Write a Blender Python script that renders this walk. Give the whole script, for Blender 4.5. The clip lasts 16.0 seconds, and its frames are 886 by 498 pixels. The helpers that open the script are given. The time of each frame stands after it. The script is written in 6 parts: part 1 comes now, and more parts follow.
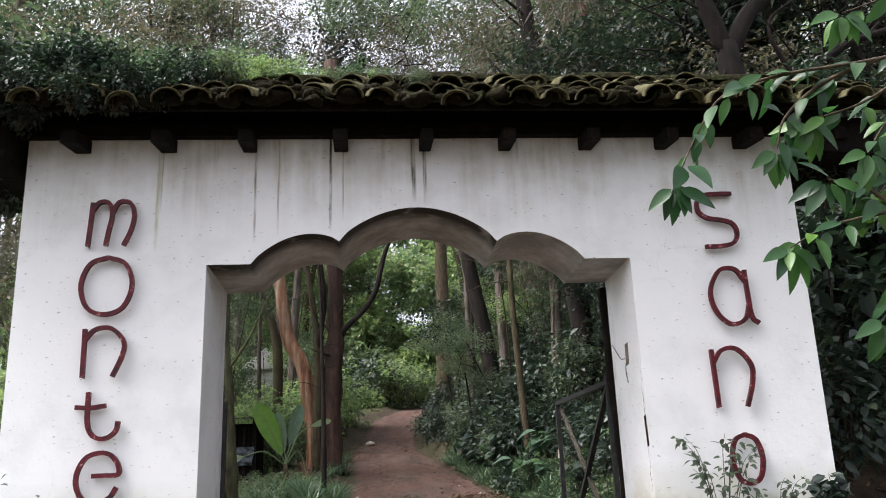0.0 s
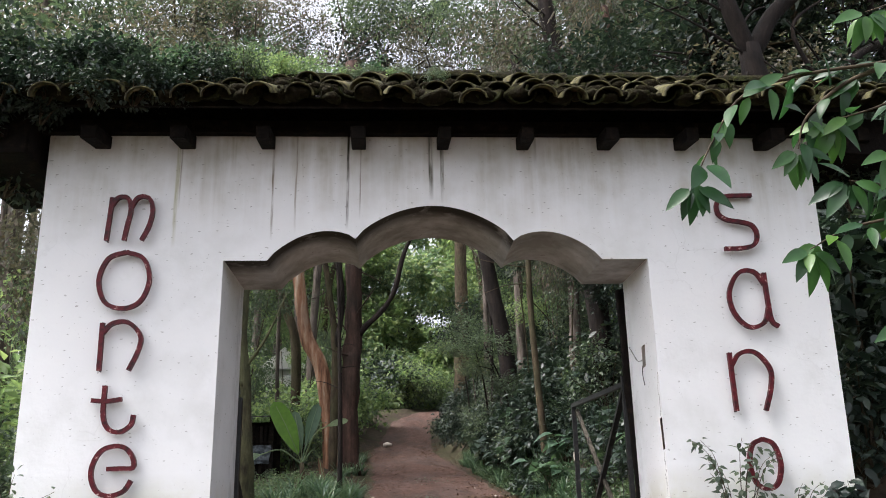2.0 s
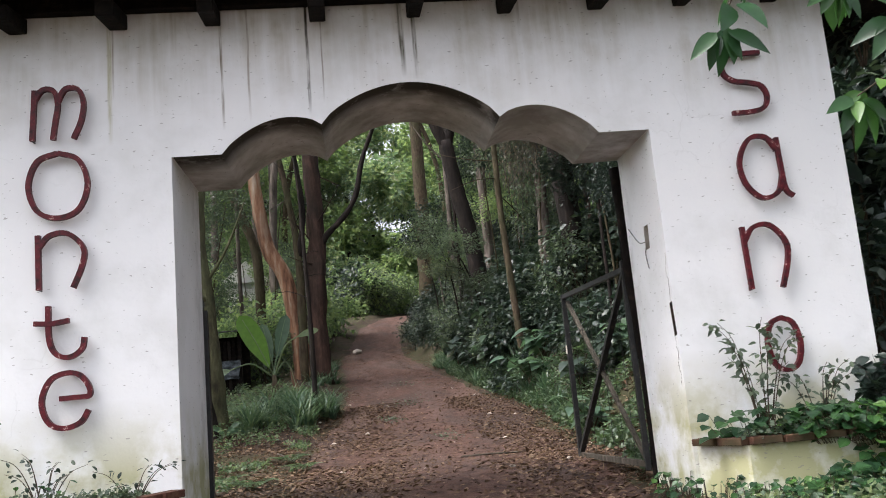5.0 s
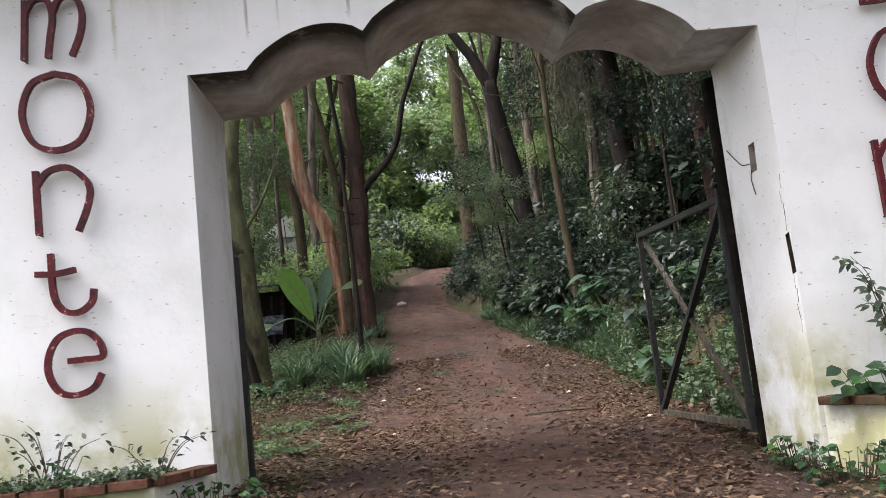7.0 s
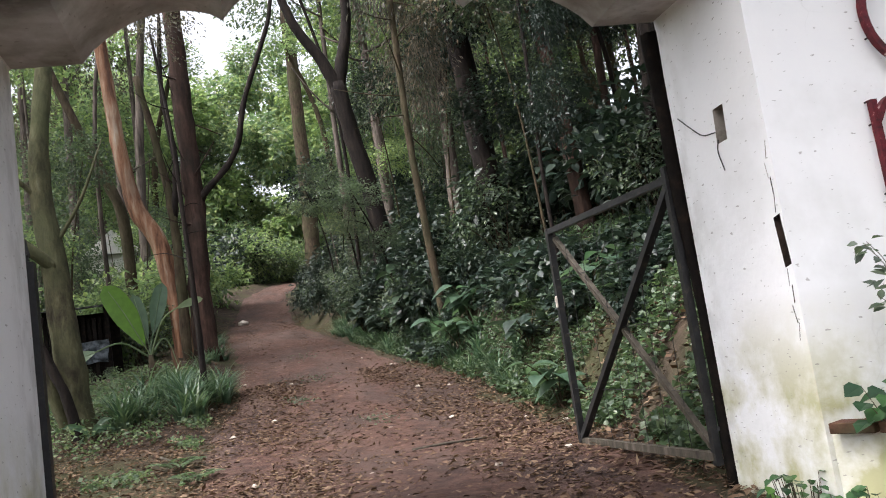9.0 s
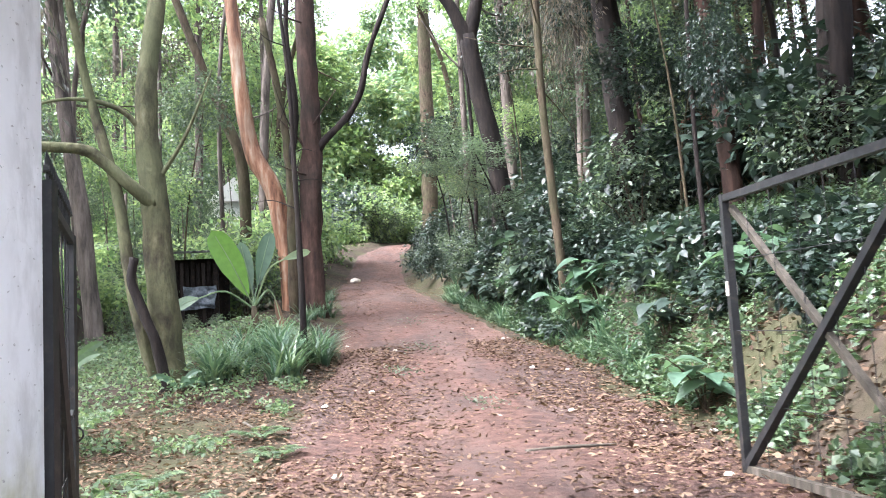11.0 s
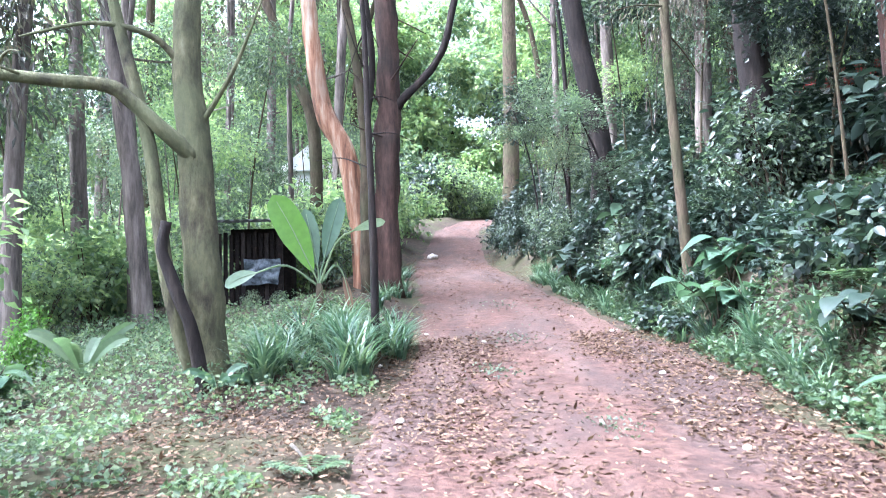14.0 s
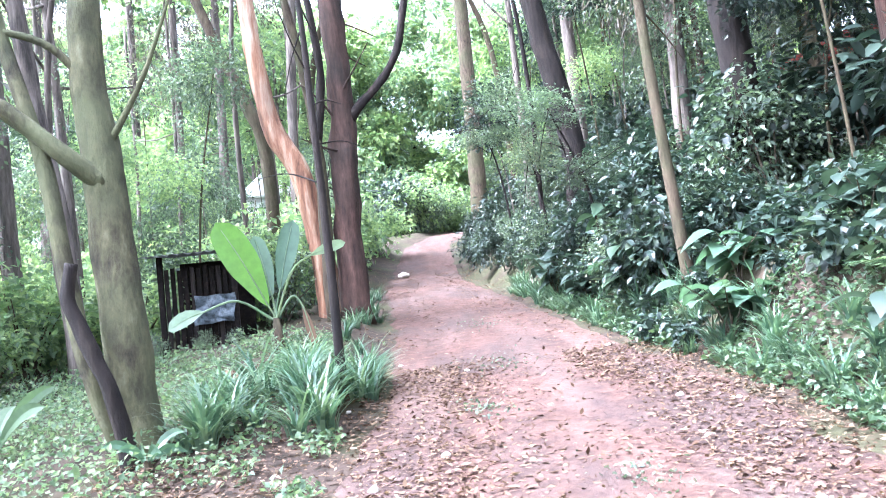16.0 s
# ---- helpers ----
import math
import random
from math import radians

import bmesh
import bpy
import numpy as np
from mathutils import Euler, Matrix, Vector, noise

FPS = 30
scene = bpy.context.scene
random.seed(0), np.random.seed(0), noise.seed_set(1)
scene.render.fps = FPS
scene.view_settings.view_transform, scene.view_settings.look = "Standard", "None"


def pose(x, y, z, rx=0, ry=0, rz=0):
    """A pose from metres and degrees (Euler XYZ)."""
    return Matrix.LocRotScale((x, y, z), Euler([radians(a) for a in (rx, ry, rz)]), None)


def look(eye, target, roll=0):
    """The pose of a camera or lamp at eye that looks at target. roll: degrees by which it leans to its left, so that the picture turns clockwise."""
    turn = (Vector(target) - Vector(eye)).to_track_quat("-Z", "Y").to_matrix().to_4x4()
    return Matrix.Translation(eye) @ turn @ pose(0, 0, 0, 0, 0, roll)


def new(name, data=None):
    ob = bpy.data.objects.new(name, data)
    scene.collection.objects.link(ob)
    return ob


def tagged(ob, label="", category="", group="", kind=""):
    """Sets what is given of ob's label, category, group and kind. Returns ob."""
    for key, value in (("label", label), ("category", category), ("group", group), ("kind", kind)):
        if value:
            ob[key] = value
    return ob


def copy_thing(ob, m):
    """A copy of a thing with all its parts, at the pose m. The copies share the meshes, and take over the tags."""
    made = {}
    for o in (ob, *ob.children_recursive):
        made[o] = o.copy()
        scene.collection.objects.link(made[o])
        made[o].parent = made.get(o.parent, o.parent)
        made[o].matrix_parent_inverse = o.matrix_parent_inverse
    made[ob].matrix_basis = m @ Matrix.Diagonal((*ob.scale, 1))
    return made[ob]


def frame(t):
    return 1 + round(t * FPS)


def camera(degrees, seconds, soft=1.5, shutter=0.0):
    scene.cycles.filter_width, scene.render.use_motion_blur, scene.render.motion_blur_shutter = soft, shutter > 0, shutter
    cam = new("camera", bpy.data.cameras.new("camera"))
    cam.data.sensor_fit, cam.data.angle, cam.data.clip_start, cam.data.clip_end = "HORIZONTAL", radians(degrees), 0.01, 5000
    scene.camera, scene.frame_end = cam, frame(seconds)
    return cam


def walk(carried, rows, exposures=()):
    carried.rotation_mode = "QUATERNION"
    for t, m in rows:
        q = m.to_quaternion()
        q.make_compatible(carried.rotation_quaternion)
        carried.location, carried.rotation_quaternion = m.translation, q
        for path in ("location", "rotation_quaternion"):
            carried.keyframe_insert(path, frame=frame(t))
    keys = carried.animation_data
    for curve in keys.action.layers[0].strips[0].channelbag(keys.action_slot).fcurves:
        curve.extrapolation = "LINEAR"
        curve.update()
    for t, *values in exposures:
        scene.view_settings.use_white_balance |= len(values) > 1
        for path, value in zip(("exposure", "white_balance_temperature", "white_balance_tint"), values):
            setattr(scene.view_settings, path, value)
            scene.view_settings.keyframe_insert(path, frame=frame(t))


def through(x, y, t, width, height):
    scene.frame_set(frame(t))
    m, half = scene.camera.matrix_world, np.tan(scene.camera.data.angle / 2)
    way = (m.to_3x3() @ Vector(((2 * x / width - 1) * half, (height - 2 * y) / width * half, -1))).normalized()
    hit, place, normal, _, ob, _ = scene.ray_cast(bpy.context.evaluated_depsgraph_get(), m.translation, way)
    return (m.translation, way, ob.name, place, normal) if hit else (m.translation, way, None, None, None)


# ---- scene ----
cam = camera(55.1, 16.0, soft=0.85, shutter=0.35)
PATH = [
    (0, (-0.449, -7.696, 0.72), (-0.288, -5.786, 1.29), -2.3),
    (0.5, (-0.464, -7.685, 0.717), (-0.348, -5.763, 1.258), -0.8),
    (1, (-0.444, -7.681, 0.716), (-0.372, -5.757, 1.254), -1.6),
    (1.5, (-0.429, -7.672, 0.697), (-0.346, -5.751, 1.249), -0.7),
    (2, (-0.413, -7.666, 0.691), (-0.299, -5.755, 1.268), -1.2),
    (2.5, (-0.381, -7.665, 0.693), (-0.244, -5.768, 1.31), -2.3),
    (3, (-0.379, -7.577, 0.689), (-0.213, -5.67, 1.268), -3.2),
    (3.5, (-0.417, -7.457, 0.697), (-0.235, -5.541, 1.239), -3.5),
    (4, (-0.486, -7.216, 0.736), (-0.252, -5.294, 1.239), -6.9),
    (4.5, (-0.551, -6.99, 0.754), (-0.308, -5.05, 1.176), -5.5),
    (4.7, (-0.567, -6.91, 0.753), (-0.336, -4.961, 1.14), -5.3),
    (6.8, (-0.66, -5.804, 0.813), (-0.586, -3.826, 1.102), -5.5),
    (7, (-0.679, -5.66, 0.806), (-0.576, -3.679, 1.06), -6.1),
    (7.5, (-0.687, -5.297, 0.842), (-0.525, -3.324, 1.124), -1.1),
    (8, (-0.845, -4.95, 0.819), (-0.653, -2.983, 1.13), -4.7),
    (8.2, (-0.854, -4.703, 0.863), (-0.486, -2.761, 1.162), -8.2),
    (10.3, (-0.916, -3.139, 0.956), (-0.375, -1.222, 1.131), -7.2),
    (10.5, (-0.827, -2.96, 0.959), (-0.316, -1.036, 1.152), -4.0),
    (11, (-0.7, -2.545, 1.039), (-0.497, -0.565, 1.237), -3.2),
    (11.5, (-0.647, -2.062, 1.088), (-0.422, -0.089, 1.32), -5.1),
    (12, (-0.75, -1.802, 1.092), (-0.574, 0.184, 1.252), -5.4),
    (12.5, (-0.768, -1.267, 1.123), (-0.84, 0.726, 1.265), -2.5),
    (13, (-0.765, -0.946, 1.086), (-0.999, 1.035, 1.228), -3.3),
    (13.5, (-0.842, -0.417, 1.125), (-0.878, 1.58, 1.224), -5.3),
    (14, (-0.829, 0.049, 1.217), (-0.803, 2.043, 1.369), -1.5),
    (14.5, (-0.872, 0.407, 1.255), (-0.93, 2.396, 1.456), -4.0),
    (15, (-0.895, 0.86, 1.274), (-0.782, 2.848, 1.462), -6.5),
    (15.5, (-0.843, 1.242, 1.331), (-0.683, 3.227, 1.512), -3.1),
    (15.9, (-0.801, 1.518, 1.378), (-0.701, 3.508, 1.55), -6.2),
    (16, (-0.768, 1.568, 1.373), (-0.672, 3.557, 1.556), -6.2),
]
EXPOSURES = [(0.0, 1.12, 6410, 13.5), (4.7, 1.12, 6410, 13.5), (8.2, 1.17, 6510, 13.5), (10.3, 2.0, 6190, 14.5), (11.0, 2.75, 5940, 15.5), (11.5, 3.1, 5640, 15.5), (12.0, 3.1, 5590, 16.5), (13.0, 3.17, 5520, 17.5), (13.5, 3.12, 5130, 15.0), (14.0, 3.22, 5260, 16.0), (14.5, 3.32, 5260, 17.0), (15.0, 3.27, 5260, 17.0), (16.0, 3.62, 5260, 17.0)]
walk(cam, [(t, look(eye, target, roll)) for t, eye, target, roll in PATH], EXPOSURES)

# ---------- world and light ----------
SUN_ELEV, SUN_AZ = 60.0, 254.0
world = bpy.data.worlds.new("world")
scene.world = world
world.use_nodes = True
wn = world.node_tree
sky = wn.nodes.new("ShaderNodeTexSky")
sky.sky_type = "NISHITA"
sky.sun_disc = False
sky.sun_elevation = radians(SUN_ELEV)
sky.sun_rotation = radians(SUN_AZ)
sky.air_density, sky.dust_density, sky.ozone_density = 1.0, 6.0, 1.0
grey = wn.nodes.new("ShaderNodeHueSaturation")
grey.inputs["Saturation"].default_value = 0.3
grey.inputs["Value"].default_value = 1.25
wn.links.new(sky.outputs[0], grey.inputs["Color"])
wn.links.new(grey.outputs[0], wn.nodes["Background"].inputs[0])
wn.nodes["Background"].inputs[1].default_value = 0.15
sun = new("sun", bpy.data.lights.new("sun", "SUN"))
sun.data.energy = 1.5
sun.data.angle = radians(28)
sun.data.color = (1.0, 0.98, 0.95)
sun_dir = Vector((math.sin(radians(SUN_AZ)) * math.cos(radians(SUN_ELEV)), math.cos(radians(SUN_AZ)) * math.cos(radians(SUN_ELEV)), math.sin(radians(SUN_ELEV))))
sun.matrix_world = look(sun_dir * 60, (0, 0, 0))


# ---------- materials ----------
def material(name):
    m = bpy.data.materials.new(name)
    m.use_nodes = True
    nt = m.node_tree
    return m, nt, nt.nodes["Principled BSDF"]


def node(nt, kind, **values):
    n = nt.nodes.new("ShaderNode" + kind)
    for key, value in values.items():
        n.inputs[key.replace("_", " ")].default_value = value
    return n


def ramp(nt, fac, stops):
    r = nt.nodes.new("ShaderNodeValToRGB")
    while len(r.color_ramp.elements) < len(stops):
        r.color_ramp.elements.new(0.5)
    for e, (pos, col) in zip(r.color_ramp.elements, stops):
        e.position, e.color = pos, (*col, 1) if len(col) == 3 else col
    nt.links.new(fac, r.inputs[0])
    return r.outputs[0]


def coords(nt, scale=(1, 1, 1)):
    c = nt.nodes.new("ShaderNodeTexCoord")
    mp = nt.nodes.new("ShaderNodeMapping")
    mp.inputs["Scale"].default_value = scale
    nt.links.new(c.outputs["Object"], mp.inputs[0])
    return mp.outputs[0]


def noise_of(nt, vec, scale, detail=5, rough=0.6):
    n = node(nt, "TexNoise", Scale=scale, Detail=detail, Roughness=rough)
    nt.links.new(vec, n.inputs["Vector"])
    return n.outputs["Fac"]


def mix(nt, fac, a, b, mode="MIX"):
    m = nt.nodes.new("ShaderNodeMix")
    m.data_type, m.blend_type = "RGBA", mode
    for slot, v in ((0, fac), (6, a), (7, b)):
        if isinstance(v, (int, float)):
            m.inputs[slot].default_value = v
        elif isinstance(v, tuple):
            m.inputs[slot].default_value = (*v, 1)
        else:
            nt.links.new(v, m.inputs[slot])
    return m.outputs[2]


def maths(nt, op, a, b=None, c=None):
    m = nt.nodes.new("ShaderNodeMath")
    m.operation = op
    for i, v in enumerate((a, b, c)):
        if v is None:
            continue
        if isinstance(v, (int, float)):
            m.inputs[i].default_value = v
        else:
            nt.links.new(v, m.inputs[i])
    return m.outputs[0]


def bumped(nt, bsdf, height, strength, distance=0.02):
    b = node(nt, "Bump", Strength=strength, Distance=distance)
    nt.links.new(height, b.inputs["Height"])
    nt.links.new(b.outputs[0], bsdf.inputs["Normal"])


def rough_surface(name, stops, scale, stretch=(1, 1, 1), rough=0.85, bump=0.4, metal=0.0, second=None, amount=0.5, dist=0.02, spec=0.3):
    m, nt, b = material(name)
    v = coords(nt, stretch)
    fine = noise_of(nt, v, scale, 8, 0.68)
    col = ramp(nt, fine, [(0.5 + (p - 0.5) * 0.6, c) for p, c in stops])
    if second:
        big = noise_of(nt, coords(nt), scale * 0.13, 4)
        col = mix(nt, maths(nt, "MULTIPLY", ramp(nt, big, [(0.42, (0, 0, 0)), (0.62, (1, 1, 1))]), amount), col, second)
    nt.links.new(col, b.inputs["Base Color"])
    b.inputs["Roughness"].default_value = rough
    b.inputs["Metallic"].default_value = metal
    b.inputs["Specular IOR Level"].default_value = spec
    bumped(nt, b, fine, bump, dist)
    return m


def leaf_material(name, stops, rough=0.42, through=0.3, spec=0.5):
    m, nt, b = material(name)
    g = nt.nodes.new("ShaderNodeNewGeometry")
    o = nt.nodes.new("ShaderNodeObjectInfo")
    mixed = maths(nt, "ADD", maths(nt, "MULTIPLY", g.outputs["Random Per Island"], 0.75), maths(nt, "MULTIPLY", o.outputs["Random"], 0.25))
    col = ramp(nt, mixed, stops)
    spots = noise_of(nt, coords(nt), 9, 4)
    col = mix(nt, 0.35, col, ramp(nt, spots, [(0.3, (0.5, 0.5, 0.5)), (0.7, (1.3, 1.3, 1.2))]), "MULTIPLY")
    nt.links.new(col, b.inputs["Base Color"])
    b.inputs["Roughness"].default_value = rough
    b.inputs["Specular IOR Level"].default_value = spec
    tr = nt.nodes.new("ShaderNodeBsdfTranslucent")
    nt.links.new(mix(nt, 1.0, col, (1.4, 1.55, 1.05), "MULTIPLY"), tr.inputs[0])
    sh = nt.nodes.new("ShaderNodeMixShader")
    sh.inputs[0].default_value = through
    nt.links.new(b.outputs[0], sh.inputs[1])
    nt.links.new(tr.outputs[0], sh.inputs[2])
    nt.links.new(sh.outputs[0], nt.nodes["Material Output"].inputs[0])
    return m


def plaster_material():
    m, nt, b = material("white_plaster")
    v = coords(nt)
    sep = nt.nodes.new("ShaderNodeSeparateXYZ")
    nt.links.new(v, sep.inputs[0])
    x, z = sep.outputs[0], sep.outputs[2]
    big = noise_of(nt, v, 1.1, 5)
    fine = noise_of(nt, v, 26, 6)
    col = ramp(nt, big, [(0.25, (0.66, 0.67, 0.66)), (0.5, (0.8, 0.81, 0.82)), (0.8, (0.84, 0.84, 0.84))])
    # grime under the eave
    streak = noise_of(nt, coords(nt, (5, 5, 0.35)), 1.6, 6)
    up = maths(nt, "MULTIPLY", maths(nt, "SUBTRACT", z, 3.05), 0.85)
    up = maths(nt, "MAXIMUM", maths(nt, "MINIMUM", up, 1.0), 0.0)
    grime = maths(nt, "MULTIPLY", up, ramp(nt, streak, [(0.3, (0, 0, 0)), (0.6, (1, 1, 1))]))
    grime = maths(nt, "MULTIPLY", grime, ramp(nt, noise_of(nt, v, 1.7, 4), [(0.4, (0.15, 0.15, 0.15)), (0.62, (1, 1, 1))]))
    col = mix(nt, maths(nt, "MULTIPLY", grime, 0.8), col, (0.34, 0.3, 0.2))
    # drips under the rafter ends: place, half width, lower end, strength
    wob = maths(nt, "MULTIPLY", maths(nt, "SUBTRACT", noise_of(nt, coords(nt, (1, 1, 0.25)), 3.0, 3), 0.5), 0.05)
    wx = maths(nt, "ADD", x, wob)
    ragged = ramp(nt, noise_of(nt, coords(nt, (9, 9, 0.8)), 2.6, 5), [(0.36, (0.15, 0.15, 0.15)), (0.56, (1, 1, 1))])
    for px, half, end, power, tint in ((-2.47, 0.016, 3.02, 0.6, (0.3, 0.29, 0.08)), (-2.44, 0.006, 3.4, 0.6, (0.16, 0.11, 0.06)), (-1.57, 0.009, 3.1, 0.85, (0.12, 0.09, 0.04)), (-1.35, 0.008, 3.15, 0.6, (0.2, 0.16, 0.1)),
                                       (-0.86, 0.01, 3.2, 1.0, (0.03, 0.025, 0.015)), (-0.74, 0.006, 3.3, 0.6, (0.14, 0.11, 0.07)), (-0.06, 0.018, 3.48, 0.95, (0.05, 0.045, 0.02)), (0.05, 0.014, 3.45, 0.9, (0.06, 0.055, 0.02)),
                                       (0.97, 0.012, 3.8, 0.4, (0.2, 0.18, 0.12)), (-1.95, 0.02, 3.7, 0.35, (0.3, 0.26, 0.16)), (-0.35, 0.02, 3.75, 0.3, (0.3, 0.26, 0.16))):
        line = maths(nt, "SUBTRACT", 1.6, maths(nt, "DIVIDE", maths(nt, "ABSOLUTE", maths(nt, "SUBTRACT", wx, px)), half))
        line = maths(nt, "MINIMUM", maths(nt, "MAXIMUM", line, 0.0), 1.0)
        fall = maths(nt, "MINIMUM", maths(nt, "MAXIMUM", maths(nt, "MULTIPLY", maths(nt, "SUBTRACT", z, end), 4.0), 0.0), 1.0)
        front = maths(nt, "LESS_THAN", sep.outputs[1], 0.02)
        drip = maths(nt, "MULTIPLY", maths(nt, "MULTIPLY", maths(nt, "MULTIPLY", line, fall), front), ragged)
        col = mix(nt, maths(nt, "MULTIPLY", drip, power), col, tint)
    # moss and damp stains low on the piers
    low = maths(nt, "MAXIMUM", maths(nt, "MINIMUM", maths(nt, "MULTIPLY", maths(nt, "SUBTRACT", 1.0, z), 1.6), 1.0), 0.0)
    moss = maths(nt, "MULTIPLY", low, ramp(nt, noise_of(nt, v, 2.2, 6), [(0.36, (0, 0, 0)), (0.58, (1, 1, 1))]))
    col = mix(nt, maths(nt, "MULTIPLY", moss, 0.85), col, (0.34, 0.33, 0.13))
    # mildew on the soffit of the arch, its underside shade put into the colour
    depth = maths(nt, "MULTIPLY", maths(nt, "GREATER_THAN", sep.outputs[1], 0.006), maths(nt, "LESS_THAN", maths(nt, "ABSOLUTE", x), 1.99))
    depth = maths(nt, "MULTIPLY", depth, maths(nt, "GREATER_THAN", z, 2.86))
    mildew_shade = maths(nt, "MULTIPLY", depth, ramp(nt, noise_of(nt, v, 2.6, 5), [(0.3, (0.25, 0.25, 0.25)), (0.62, (1, 1, 1))]))
    col = mix(nt, maths(nt, "MULTIPLY", mildew_shade, 0.72), col, (0.16, 0.14, 0.105))
    # black mould and painted shade along the arch's front edge, fainter on the right
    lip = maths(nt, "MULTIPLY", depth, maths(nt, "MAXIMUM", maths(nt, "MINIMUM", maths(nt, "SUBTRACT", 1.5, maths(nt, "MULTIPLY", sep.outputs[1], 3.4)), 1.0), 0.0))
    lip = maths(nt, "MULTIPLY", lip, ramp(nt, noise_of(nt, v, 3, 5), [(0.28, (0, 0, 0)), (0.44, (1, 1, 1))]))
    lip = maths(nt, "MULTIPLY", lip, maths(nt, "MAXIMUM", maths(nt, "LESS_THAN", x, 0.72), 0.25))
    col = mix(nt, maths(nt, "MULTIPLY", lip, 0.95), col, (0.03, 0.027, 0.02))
    # grime where the jambs meet the gate leaves
    rear = maths(nt, "MAXIMUM", maths(nt, "MINIMUM", maths(nt, "MULTIPLY", maths(nt, "SUBTRACT", sep.outputs[1], 0.7), 5.0), 1.0), 0.0)
    rear = maths(nt, "MULTIPLY", rear, ramp(nt, noise_of(nt, coords(nt, (1, 1, 0.6)), 6, 6), [(0.44, (0, 0, 0)), (0.6, (1, 1, 1))]))
    col = mix(nt, maths(nt, "MULTIPLY", rear, 0.22), col, (0.1, 0.09, 0.06))
    # small dark flecks
    fleck = ramp(nt, noise_of(nt, coords(nt, (1, 1, 2.6)), 19, 3, 0.4), [(0.685, (0, 0, 0)), (0.71, (1, 1, 1))])
    col = mix(nt, maths(nt, "MULTIPLY", fleck, 0.6), col, (0.25, 0.24, 0.22))
    # hairline cracks
    vor = nt.nodes.new("ShaderNodeTexVoronoi")
    vor.feature = "DISTANCE_TO_EDGE"
    vor.inputs["Scale"].default_value = 1.6
    warp = node(nt, "TexNoise", Scale=3.0, Detail=5.0)
    nt.links.new(v, warp.inputs["Vector"])
    nt.links.new(mix(nt, 0.22, v, warp.outputs["Color"]), vor.inputs["Vector"])
    crack = maths(nt, "MULTIPLY", ramp(nt, vor.outputs["Distance"], [(0.0, (1, 1, 1)), (0.006, (0, 0, 0))]), ramp(nt, noise_of(nt, v, 0.9, 2), [(0.52, (0, 0, 0)), (0.62, (1, 1, 1))]))
    col = mix(nt, maths(nt, "MULTIPLY", crack, 0.12), col, (0.3, 0.29, 0.27))
    nt.links.new(col, b.inputs["Base Color"])
    b.inputs["Roughness"].default_value = 0.8
    b.inputs["Specular IOR Level"].default_value = 0.2
    bumped(nt, b, maths(nt, "ADD", maths(nt, "MULTIPLY", big, 2.0), maths(nt, "MULTIPLY", fine, 0.25)), 0.35, 0.03)
    return m


def dirt_material():
    """Trodden red earth: grain, damp dark patches, dry pale worn patches along the wheel tracks."""
    m, nt, b = material("red_dirt")
    v = coords(nt)
    fine = noise_of(nt, v, 5.5, 9, 0.72)
    grit = noise_of(nt, v, 38, 5, 0.7)
    patch = noise_of(nt, coords(nt, (1.0, 0.45, 1.0)), 0.8, 5, 0.6)
    worn = noise_of(nt, coords(nt, (1.6, 0.25, 1.0)), 0.9, 4, 0.55)
    col = ramp(nt, fine, [(0.28, (0.024, 0.0135, 0.0105)), (0.44, (0.06, 0.033, 0.0255)), (0.58, (0.1, 0.056, 0.044)), (0.74, (0.168, 0.104, 0.08))])
    col = mix(nt, maths(nt, "MULTIPLY", ramp(nt, patch, [(0.44, (0, 0, 0)), (0.6, (1, 1, 1))]), 0.65), col, (0.045, 0.033, 0.03))
    col = mix(nt, maths(nt, "MULTIPLY", ramp(nt, worn, [(0.5, (0, 0, 0)), (0.66, (1, 1, 1))]), 0.3), col, (0.17, 0.115, 0.096))
    col = mix(nt, 0.5, col, ramp(nt, grit, [(0.3, (0.55, 0.55, 0.55)), (0.7, (1.4, 1.4, 1.4))]), "MULTIPLY")
    nt.links.new(col, b.inputs["Base Color"])
    b.inputs["Roughness"].default_value = 0.92
    b.inputs["Specular IOR Level"].default_value = 0.2
    bumped(nt, b, maths(nt, "ADD", fine, maths(nt, "MULTIPLY", grit, 0.3)), 0.9, 0.05)
    return m


PLASTER = plaster_material()
DIRT = dirt_material()
SOIL = rough_surface("forest_soil", [(0.25, (0.0165, 0.0128, 0.0097)), (0.5, (0.0413, 0.0292, 0.0225)), (0.75, (0.0675, 0.0495, 0.0345))], 4, rough=0.95, bump=0.8, second=(0.0450, 0.0525, 0.0210), amount=0.6, dist=0.04, spec=0.15)
RUST = rough_surface("rust_red_iron", [(0.25, (0.02, 0.005, 0.006)), (0.42, (0.066, 0.007, 0.011)), (0.64, (0.11, 0.009, 0.015)), (0.7, (0.15, 0.03, 0.032)), (0.76, (0.5, 0.38, 0.35))], 18, rough=0.5, bump=0.3, dist=0.004, spec=0.25)
BLACK_IRON = rough_surface("black_iron", [(0.3, (0.006, 0.006, 0.007)), (0.6, (0.015, 0.016, 0.017)), (0.8, (0.045, 0.035, 0.028))], 14, rough=0.55, bump=0.3, dist=0.004, spec=0.5)
GREY_WOOD = rough_surface("weathered_wood", [(0.25, (0.03, 0.026, 0.02)), (0.55, (0.07, 0.06, 0.046)), (0.8, (0.14, 0.12, 0.098))], 12, (1, 1, 0.12), rough=0.85, bump=0.5)
